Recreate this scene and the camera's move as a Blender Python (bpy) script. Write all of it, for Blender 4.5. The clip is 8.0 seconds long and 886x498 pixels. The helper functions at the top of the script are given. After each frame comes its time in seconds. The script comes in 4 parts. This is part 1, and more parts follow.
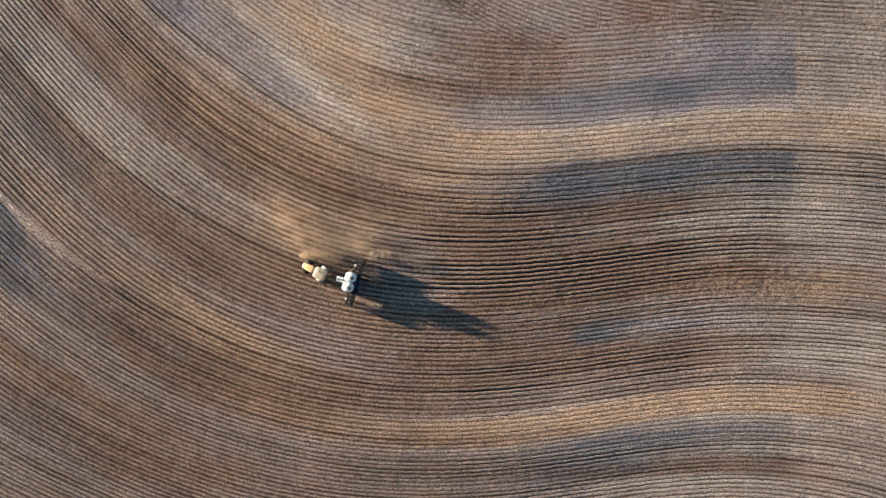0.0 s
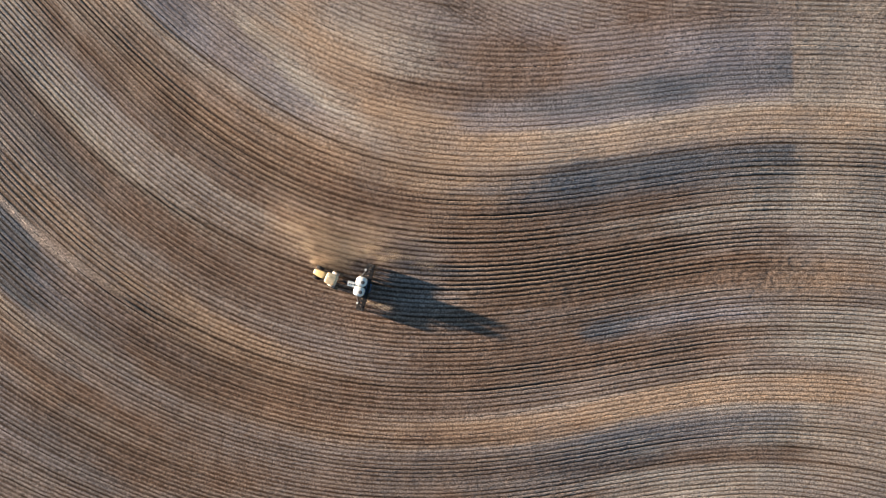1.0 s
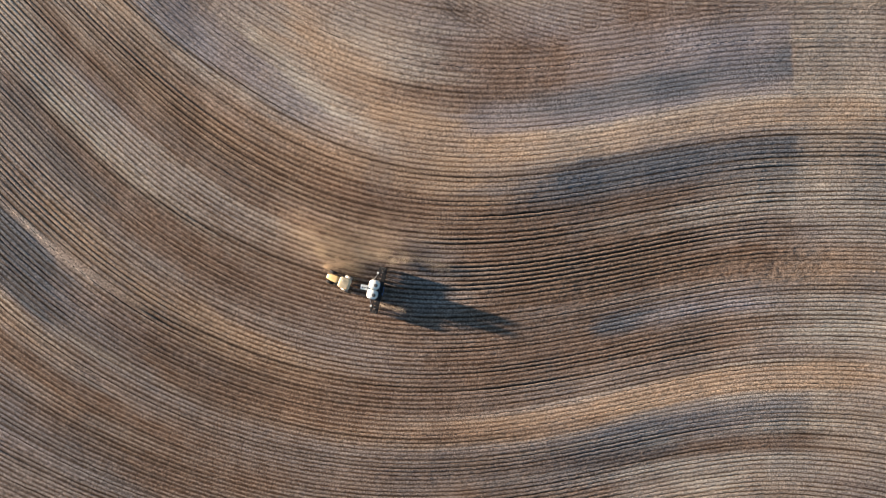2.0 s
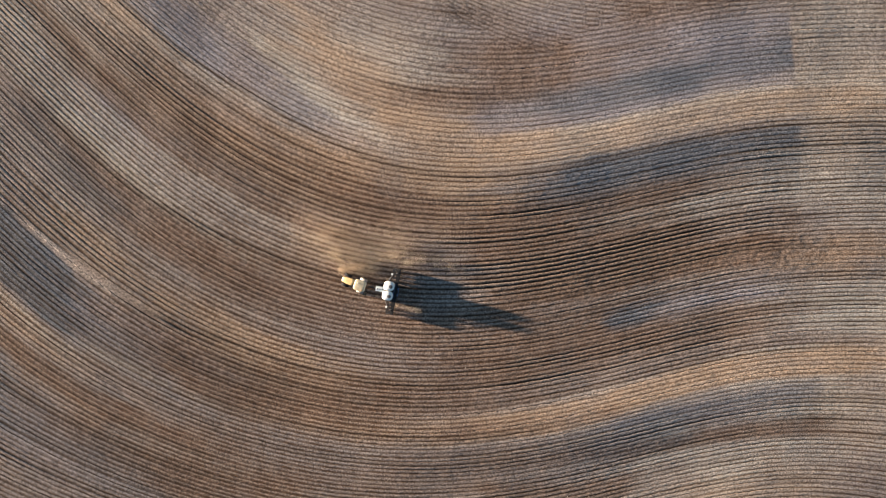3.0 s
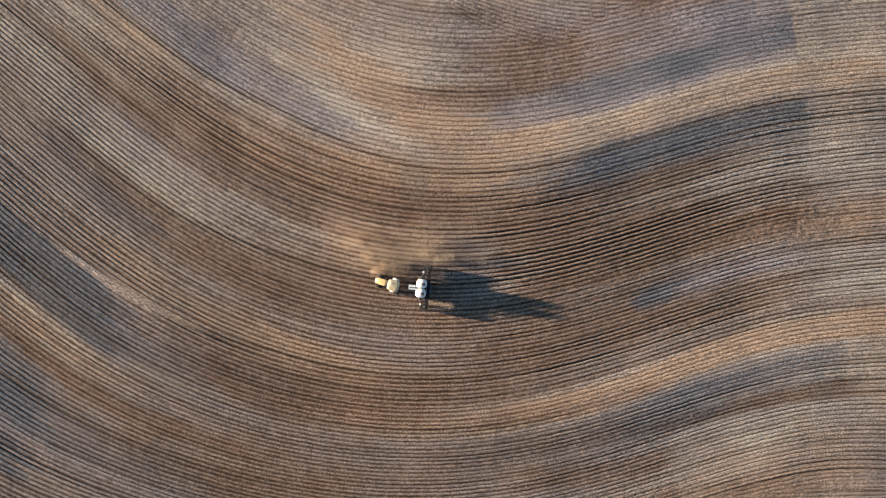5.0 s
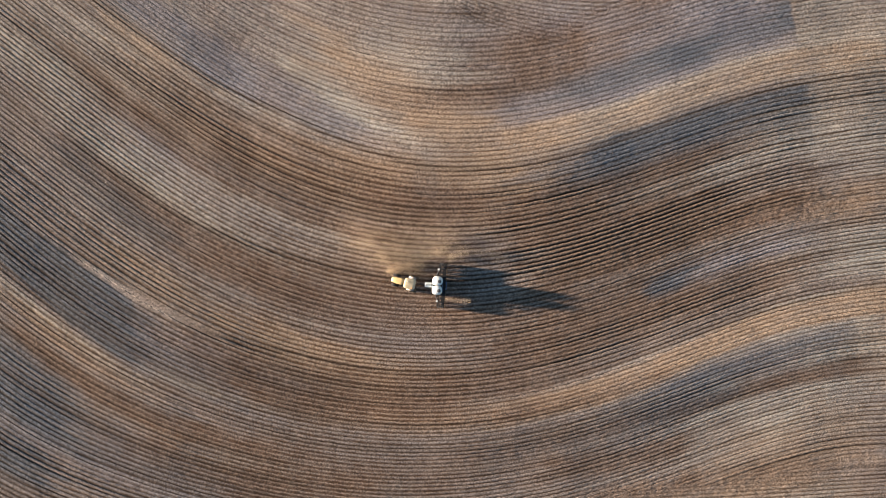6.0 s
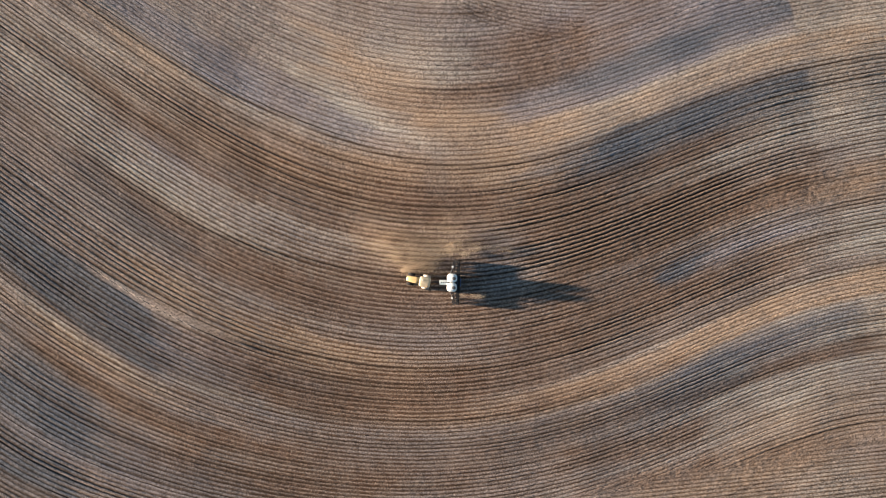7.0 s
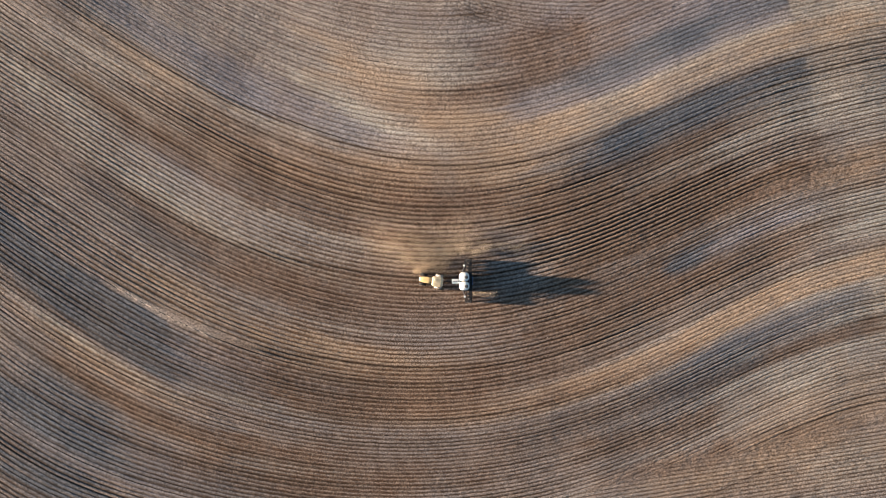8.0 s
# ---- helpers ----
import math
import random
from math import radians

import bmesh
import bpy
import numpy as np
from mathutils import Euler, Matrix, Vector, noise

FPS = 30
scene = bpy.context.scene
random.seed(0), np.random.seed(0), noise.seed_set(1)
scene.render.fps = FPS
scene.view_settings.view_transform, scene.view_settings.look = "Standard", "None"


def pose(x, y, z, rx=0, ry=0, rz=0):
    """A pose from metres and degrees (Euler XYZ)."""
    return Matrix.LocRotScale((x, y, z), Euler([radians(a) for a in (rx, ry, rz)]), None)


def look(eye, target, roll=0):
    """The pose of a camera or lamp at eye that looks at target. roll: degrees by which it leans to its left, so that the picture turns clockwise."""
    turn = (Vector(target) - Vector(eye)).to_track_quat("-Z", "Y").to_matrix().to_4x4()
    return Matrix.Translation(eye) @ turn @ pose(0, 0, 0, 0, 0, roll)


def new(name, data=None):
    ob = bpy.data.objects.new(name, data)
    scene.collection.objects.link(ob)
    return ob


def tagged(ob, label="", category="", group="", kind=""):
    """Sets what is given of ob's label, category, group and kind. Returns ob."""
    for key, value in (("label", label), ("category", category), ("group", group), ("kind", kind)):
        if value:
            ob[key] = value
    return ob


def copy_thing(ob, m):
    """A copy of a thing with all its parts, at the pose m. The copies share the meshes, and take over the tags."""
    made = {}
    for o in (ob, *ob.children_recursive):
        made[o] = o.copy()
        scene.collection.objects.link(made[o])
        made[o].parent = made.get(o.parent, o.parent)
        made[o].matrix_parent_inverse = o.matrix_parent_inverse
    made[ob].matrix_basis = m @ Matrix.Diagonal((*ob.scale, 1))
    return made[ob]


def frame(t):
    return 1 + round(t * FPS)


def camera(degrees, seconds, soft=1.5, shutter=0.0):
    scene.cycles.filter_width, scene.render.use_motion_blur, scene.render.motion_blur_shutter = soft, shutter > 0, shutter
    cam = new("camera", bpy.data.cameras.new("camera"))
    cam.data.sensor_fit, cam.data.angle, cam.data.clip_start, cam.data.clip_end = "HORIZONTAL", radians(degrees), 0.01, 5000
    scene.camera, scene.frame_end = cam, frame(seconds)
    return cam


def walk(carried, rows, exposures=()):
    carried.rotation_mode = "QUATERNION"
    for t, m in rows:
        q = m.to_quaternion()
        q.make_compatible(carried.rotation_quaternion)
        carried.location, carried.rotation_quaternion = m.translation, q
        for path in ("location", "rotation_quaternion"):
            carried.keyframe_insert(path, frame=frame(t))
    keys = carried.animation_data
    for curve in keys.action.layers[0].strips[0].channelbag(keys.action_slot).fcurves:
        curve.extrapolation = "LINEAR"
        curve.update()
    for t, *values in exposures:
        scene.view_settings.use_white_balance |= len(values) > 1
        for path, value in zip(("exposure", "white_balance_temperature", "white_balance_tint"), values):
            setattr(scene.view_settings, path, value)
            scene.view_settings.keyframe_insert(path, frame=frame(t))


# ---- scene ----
# ---------------------------------------------------------------- camera
cam = camera(60.0, 8.0, soft=0.85)
PATH = [
    (0.0, 0.000, 0.000, 135.793, 0.000, -0.000, 0.000),
    (0.5, -0.845, 0.227, 136.867, -0.006, -0.065, -0.907),
    (1.0, -1.809, 0.442, 137.894, -0.012, -0.135, -1.802),
    (1.5, -2.894, 0.639, 138.893, -0.020, -0.212, -2.699),
    (2.0, -4.099, 0.812, 139.878, -0.029, -0.297, -3.611),
    (2.5, -5.420, 0.963, 140.862, -0.039, -0.389, -4.549),
    (3.0, -6.851, 1.091, 141.853, -0.051, -0.490, -5.521),
    (3.5, -8.382, 1.204, 142.854, -0.065, -0.601, -6.531),
    (4.0, -10.003, 1.310, 143.868, -0.081, -0.723, -7.582),
    (4.5, -11.697, 1.419, 144.892, -0.098, -0.858, -8.674),
    (5.0, -13.448, 1.547, 145.920, -0.118, -1.006, -9.804),
    (5.5, -15.237, 1.710, 146.943, -0.140, -1.169, -10.966),
    (6.0, -17.040, 1.931, 147.948, -0.164, -1.349, -12.152),
    (6.5, -18.832, 2.231, 148.918, -0.190, -1.547, -13.353),
    (7.0, -20.585, 2.639, 149.834, -0.219, -1.764, -14.554),
    (7.5, -22.269, 3.183, 150.673, -0.251, -2.003, -15.741),
    (8.0, -23.850, 3.897, 151.408, -0.287, -2.265, -16.893),
]
walk(cam, [(t, pose(x, y, z, rx, ry, rz)) for t, x, y, z, rx, ry, rz in PATH],
     exposures=[(0.0, 2.28), (8.0, 2.28)])

# ---------------------------------------------------------------- world and sun
SUN_TO, SUN_UP = radians(-20.0), radians(7.0)      # where the light travels to, and its height
world = bpy.data.worlds.new("sky")
scene.world = world
world.use_nodes = True
wn = world.node_tree.nodes
sky = wn.new("ShaderNodeTexSky")
sky.sky_type, sky.sun_disc = "NISHITA", False
sky.sun_elevation, sky.sun_rotation = SUN_UP, radians(-70.0)
sky.air_density, sky.dust_density, sky.ozone_density = 1.2, 0.8, 3.0
world.node_tree.links.new(sky.outputs[0], wn["Background"].inputs[0])
wn["Background"].inputs[1].default_value = 0.055
sun_data = bpy.data.lights.new("sun", "SUN")
sun_data.energy, sun_data.angle, sun_data.color = 4.9, radians(1.7), (1.0, 0.835, 0.660)
sun = new("sun", sun_data)
sun.matrix_world = look((0, 0, 60), (math.cos(SUN_UP) * math.cos(SUN_TO), math.cos(SUN_UP) * math.sin(SUN_TO), 60 - math.sin(SUN_UP)))


# ---------------------------------------------------------------- materials
def material(name):
    m = bpy.data.materials.new(name)
    m.use_nodes = True
    return m, m.node_tree.nodes, m.node_tree.links, m.node_tree.nodes["Principled BSDF"]


def noise_node(nodes, links, scale, detail=3.0, rough=0.55, coord="Object"):
    tc = nodes.new("ShaderNodeTexCoord")
    n = nodes.new("ShaderNodeTexNoise")
    n.inputs["Scale"].default_value, n.inputs["Detail"].default_value, n.inputs["Roughness"].default_value = scale, detail, rough
    links.new(tc.outputs[coord], n.inputs["Vector"])
    return n.outputs["Fac"]


def span(nodes, links, value, a, b, c=0.0, d=1.0):
    r = nodes.new("ShaderNodeMapRange")
    links.new(value, r.inputs["Value"])
    for key, v in zip(("From Min", "From Max", "To Min", "To Max"), (a, b, c, d)):
        r.inputs[key].default_value = v
    return r.outputs["Result"]


def mixed(nodes, links, fac, a, b, how="MIX"):
    m = nodes.new("ShaderNodeMix")
    m.data_type, m.blend_type = "RGBA", how
    for socket, v in ((m.inputs[0], fac), (m.inputs[6], a), (m.inputs[7], b)):
        if isinstance(v, bpy.types.NodeSocket):
            links.new(v, socket)
        elif isinstance(v, tuple):
            socket.default_value = (*v, 1)
        else:
            socket.default_value = v
    return m.outputs[2]


def worn(name, colour, other, rough=0.5, metal=0.0, scale=3.0, amount=0.5, bump=0.0, spec=0.4):
    """Painted, plastic or metal surface: two tones of dust and wear at two scales."""
    m, n, l, b = material(name)
    big = noise_node(n, l, scale, 4.0)
    fine = noise_node(n, l, scale * 11, 3.0)
    c = mixed(n, l, span(n, l, big, 0.4, 0.7, 0.0, amount), colour, other)
    c = mixed(n, l, span(n, l, fine, 0.5, 0.75, 0.0, amount * 0.6), c, other)
    l.new(c, b.inputs["Base Color"])
    l.new(span(n, l, fine, 0.3, 0.8, rough * 0.8, min(1.0, rough * 1.25)), b.inputs["Roughness"])
    b.inputs["Metallic"].default_value = metal
    b.inputs["Specular IOR Level"].default_value = spec
    if bump:
        k = n.new("ShaderNodeBump")
        k.inputs["Strength"].default_value, k.inputs["Distance"].default_value = bump, 0.02
        l.new(fine, k.inputs["Height"])
        l.new(k.outputs[0], b.inputs["Normal"])
    return m


DUST = (0.30, 0.22, 0.15)
YELLOW = worn("yellow_paint", (0.55, 0.385, 0.165), (0.40, 0.30, 0.185), 0.45, 0.0, 1.3, 0.6)
CREAM = worn("cream_paint", (0.62, 0.49, 0.31), (0.36, 0.27, 0.17), 0.5, 0.0, 1.6, 0.65)
GREY = worn("grey_paint", (0.20, 0.19, 0.18), DUST, 0.5, 0.1, 1.5, 0.6)
DARK = worn("dark_steel", (0.035, 0.036, 0.04), (0.12, 0.09, 0.065), 0.8, 0.1, 1.2, 0.4, 0.0, 0.15)
BLUE = worn("blue_paint", (0.06, 0.15, 0.36), DUST, 0.45, 0.1, 1.2, 0.3)
STEEL = worn("bare_steel", (0.42, 0.41, 0.40), (0.20, 0.15, 0.11), 0.38, 0.9, 2.0, 0.5)
RUBBER = worn("tyre_rubber", (0.04, 0.034, 0.028), (0.20, 0.15, 0.10), 0.95, 0.0, 2.2, 0.95, 0.4, 0.08)
WHITE = worn("white_plastic", (0.80, 0.80, 0.77), (0.62, 0.56, 0.47), 0.38, 0.0, 0.9, 0.4)
LID = worn("grey_lid", (0.06, 0.063, 0.068), (0.12, 0.11, 0.10), 0.7, 0.0, 2.5, 0.5, 0.0, 0.2)
BLACK = worn("black_plastic", (0.018, 0.018, 0.02), (0.05, 0.04, 0.032), 0.85, 0.0, 2.0, 0.4, 0.0, 0.12)
AMBER = worn("amber_lens", (0.8, 0.25, 0.02), (0.6, 0.2, 0.02), 0.2, 0.0, 4.0, 0.2)
LENS = worn("lamp_lens", (0.7, 0.7, 0.68), (0.45, 0.4, 0.33), 0.15, 0.0, 4.0, 0.3)
RED = worn("red_lens", (0.22, 0.02, 0.015), (0.16, 0.06, 0.04), 0.2, 0.0, 4.0, 0.3)


def glass_material():
    m, n, l, b = material("cab_glass")
    b.inputs["Base Color"].default_value = (0.55, 0.62, 0.6, 1)
    b.inputs["Transmission Weight"].default_value = 1.0
    b.inputs["IOR"].default_value = 1.45
    l.new(span(n, l, noise_node(n, l, 6.0), 0.3, 0.8, 0.02, 0.2), b.inputs["Roughness"])
    return m


GLASS = glass_material()


def soil_material():
    m, n, l, b = material("tilled_soil")

    def field(name):
        a = n.new("ShaderNodeAttribute")
        a.attribute_name = name
        return a.outputs["Fac"]
    broad = noise_node(n, l, 0.055, 4.0)
    patch = noise_node(n, l, 0.35, 5.0, 0.6)
    clod = noise_node(n, l, 3.1, 3.0, 0.6)
    grain = noise_node(n, l, 7.5, 3.0, 0.7)
    c = mixed(n, l, span(n, l, broad, 0.35, 0.65), (0.224, 0.179, 0.156), (0.254, 0.203, 0.176))
    c = mixed(n, l, span(n, l, patch, 0.4, 0.75, 0.0, 0.5), c, (0.184, 0.138, 0.112))
    c = mixed(n, l, field("pale"), c, (0.405, 0.350, 0.290))
    c = mixed(n, l, field("violet"), c, (0.246, 0.214, 0.217))
    c = mixed(n, l, field("warm"), c, (0.350, 0.242, 0.164))
    c = mixed(n, l, field("brown"), c, (0.210, 0.140, 0.101))
    c = mixed(n, l, field("blue_shade"), c, (0.112, 0.120, 0.134))
    c = mixed(n, l, field("streak"), c, (0.098, 0.067, 0.047))
    # shade of the grooves, painted in by darkening and browning the colour
    c = mixed(n, l, 1.0, c, mixed(n, l, field("groove_shade"), (1.0, 1.0, 1.0), (0.318, 0.250, 0.197)), "MULTIPLY")
    # crumbly speckle: two noises lighten and darken the colour
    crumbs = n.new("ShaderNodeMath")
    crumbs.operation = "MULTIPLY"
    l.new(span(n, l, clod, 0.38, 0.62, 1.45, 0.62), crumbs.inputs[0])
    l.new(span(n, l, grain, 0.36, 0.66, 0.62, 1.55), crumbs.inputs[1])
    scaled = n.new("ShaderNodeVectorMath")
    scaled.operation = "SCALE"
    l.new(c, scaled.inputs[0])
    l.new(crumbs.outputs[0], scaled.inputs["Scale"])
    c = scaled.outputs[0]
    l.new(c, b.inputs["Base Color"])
    b.inputs["Roughness"].default_value = 0.95
    b.inputs["Specular IOR Level"].default_value = 0.15
    k = n.new("ShaderNodeBump")
    k.inputs["Strength"].default_value, k.inputs["Distance"].default_value = 0.5, 0.035
    both = n.new("ShaderNodeMath")
    both.operation = "MULTIPLY_ADD"
    l.new(grain, both.inputs[0])
    both.inputs[1].default_value = 0.4
    l.new(clod, both.inputs[2])
    l.new(both.outputs[0], k.inputs["Height"])
    l.new(k.outputs[0], b.inputs["Normal"])
    return m


SOIL = soil_material()


def clod_material():
    m, n, l, b = material("dry_clods")
    g = n.new("ShaderNodeNewGeometry")
    c = mixed(n, l, g.outputs["Random Per Island"], (0.20, 0.155, 0.125), (0.38, 0.32, 0.27))
    c = mixed(n, l, span(n, l, noise_node(n, l, 9.0), 0.4, 0.7, 0.0, 0.5), c, (0.19, 0.14, 0.10))
    l.new(c, b.inputs["Base Color"])
    b.inputs["Roughness"].default_value = 0.95
    return m


CLODS = clod_material()
WHITE_STONE = worn("pale_stone", (0.55, 0.50, 0.44), (0.34, 0.28, 0.22), 0.9, 0.0, 6.0, 0.7, 0.5, 0.2)


def dust_material():
    m, n, l, b = material("airborne_dust")
    g = n.new("ShaderNodeNewGeometry")
    c = mixed(n, l, g.outputs["Random Per Island"], (0.74, 0.555, 0.375), (0.82, 0.645, 0.465))
    l.new(c, b.inputs["Base Color"])
    b.inputs["Roughness"].default_value = 1.0
    b.inputs["Specular IOR Level"].default_value = 0.0
    return m


DUSTY = dust_material()

# ---------------------------------------------------------------- the field
# The plough lines are the level lines of one smooth function of the plan.
LINES = [
    (0, 1, 66.37), (0, 2, -12.23), (0, 3, 3.42), (0, 4, 6.27), (0, 5, -0.35), (0, 6, -0.79), (1, 0, 15.35),
    (1, 1, 19.53), (1, 2, 3.69), (1, 3, -11.65), (1, 4, 2.28), (1, 5, 6.05), (2, 0, -31.98), (2, 1, -6.29),
    (2, 2, 3.84), (2, 3, -0.57), (2, 4, -3.62), (3, 0, 0.10), (3, 1, -4.17), (3, 2, -2.05), (3, 3, -1.18),
    (4, 0, 14.64), (4, 1, -0.18), (4, 2, 1.90), (5, 0, 2.57), (5, 1, 0.50), (6, 0, -2.58),
]
ROW = 0.74                       # one row's share of that function
LEFT, RIGHT, STEP = -126.0, 96.0, 0.30
LOW, HIGH = -103, 66              # row numbers


def line_value(x, y):
    u, v = (x + 15) / 80.0, y / 80.0
    return sum(k * u ** a * v ** b for a, b, k in LINES) - 0.0055 * np.clip(x - 60, 0, None) ** 2


def value_noise(x, y, size, seed):
    """Smooth noise from 0 to 1 with cells of that size."""
    rng = np.random.default_rng(seed)
    table = rng.random((256, 256)).astype(np.float32)
    u, v = np.asarray(x) / size, np.asarray(y) / size
    i, j = np.floor(u).astype(int), np.floor(v).astype(int)
    f, g = u - i, v - j
    f, g = f * f * (3 - 2 * f), g * g * (3 - 2 * g)
    a, b = table[i % 256, j % 256], table[(i + 1) % 256, j % 256]
    c, d = table[i % 256, (j + 1) % 256], table[(i + 1) % 256, (j + 1) % 256]
    return (a * (1 - f) + b * f) * (1 - g) + (c * (1 - f) + d * f) * g


def smooth(t):
    t = np.clip(t, 0, 1)
    return t * t * (3 - 2 * t)


def between(v, a, b, soft):
    return smooth((v - a) / soft + 0.5) * smooth((b - v) / soft + 0.5)


class Field:
    """Soil tones over the plan, with light and shade of slopes painted in: strokes that keep to the rows, frayed row by
    row.
    """

    def __init__(self, x, y, p):
        self.x, self.p = x, p
        self.drift = 0.9 * (value_noise(x, y, 11.0, 5) - 0.5) + 0.5 * (value_noise(x, y, 3.0, 6) - 0.5)
        self.fray = 9 * (value_noise(x / 16.0, p / 0.8, 1.0, 9) - 0.5) + 6 * (value_noise(x, y, 5.0, 10) - 0.5)
        streaks = value_noise(x / 13.0, p / 0.7, 1.0, 7) * 0.5 + value_noise(x, y, 6.0, 8) * 0.3 + value_noise(x, y, 1.6, 4) * 0.2
        self.body = 0.45 + 1.1 * streaks

    def stroke(self, xs, levels, half, power, soft, ends):
        """A band along the rows through a few places (x and level), with a half width and soft edges."""
        off = np.abs(self.p + self.drift * min(1.0, soft / 2) - np.interp(self.x, xs, levels))
        along = between(self.x + self.fray * min(1.0, ends / 9), xs[0] - ends / 3, xs[-1] + ends / 3, ends)
        return power * smooth((half - off) / soft + 0.5) * along * self.body


# Dead furrows where two passes meet, with shade painted along them: a few places along each, its depth and reach.
SEAMS = [
    ((-72, -50, -38, -28, -18, -8, 2, 12, 32, 52, 62, 74), (15.0, 15.1, 16.3, 15.6, 14.4, 13.7, 13.4, 13.5, 13.8, 14.0, 14.2, 13.7), 0.95, -76, 92),
    ((-62, -42, -24, -10, 20), (-7.2, -4.7, -4.1, -4.5, -3.4), 1.0, -78, 26),
    ((-62, -45, -28, -9, 4, 25, 44), (-21.9, -19.8, -20.2, -20.8, -21.4, -22.0, -21.6), 1.0, -66, 48),
    ((-48, -29, -14, 0), (-30.0, -29.7, -29.7, -30.4), 0.8, -54, 8),
]
LINES_EAST = [
    ((-2, 15, 40), (-0.8, -0.8, -1.4), 1.0, -4, 44),
    ((-2, 18, 49), (3.1, 3.1, 1.6), 1.0, -6, 54),
    ((1, 26, 45, 57), (-3.0, -1.9, -2.6, -3.0), 0.9, -2, 58),
    ((8, 21), (7.4, 7.3), 0.9, 2, 30),
    ((22, 58), (-6.4, -5.8), 0.8, 18, 60),
    ((12, 38), (-33.9, -35.3), 0.7, -2, 44),
    ((12, 38), (-39.8, -39.1), 0.7, 6, 44),
]
LINES_WEST = [
    ((-65, -48, -32), (8.5, 9.4, 9.8), 0.95, -70, -24),
    ((-12, 4), (25.7, 25.8), 0.5, -18, 10),
    ((-40, 0, 40), (-24.2, -24.3, -25.3), 0.7, -30, 64),
]


def seams(x, p):
    total = np.zeros_like(np.asarray(p, float))
    for xs, levels, power, x0, x1 in SEAMS + LINES_EAST + LINES_WEST:
        total = total + power * np.exp(-((p - np.interp(x, xs, levels)) / 0.52) ** 2) * between(x, x0, x1, 10)
    return np.clip(total, 0, 1)


NORTH = ((-4.4, 0.6, 6.6, 11.6, 17.6, 21.6, 26.6, 36.6, 61.6, 90), (46, 42.3, 38.9, 35.8, 34.3, 36.0, 39.0, 40.2, 40.0, 39))
SOUTH = ((-16, -2, 8.5, 20, 32, 44, 54, 90), (-55.5, -53.2, -52.8, -53.4, -55.0, -56.0, -56.4, -58))


def north_block(x, y):
    """Level of the slanting rows of the block in the north, and how far that block covers the others."""
    level = 0.86 * ((y - 40) - 12.5 * np.exp(-(x - 8) / 25.0))
    return level, smooth((y - np.interp(x, *NORTH)) / 3.0 + 0.4) * smooth((x + 4) / 6)


def south_block(x, y):
    """The same for the headland in the south, whose rows run flatter."""
    ragged = 1.6 * (value_noise(x, y, 5.0, 45) - 0.5)
    return 0.15 * x + 0.97 * y, smooth((np.interp(x, *SOUTH) + ragged - y) / 1.6 + 0.5) * smooth((x + 14) / 10)


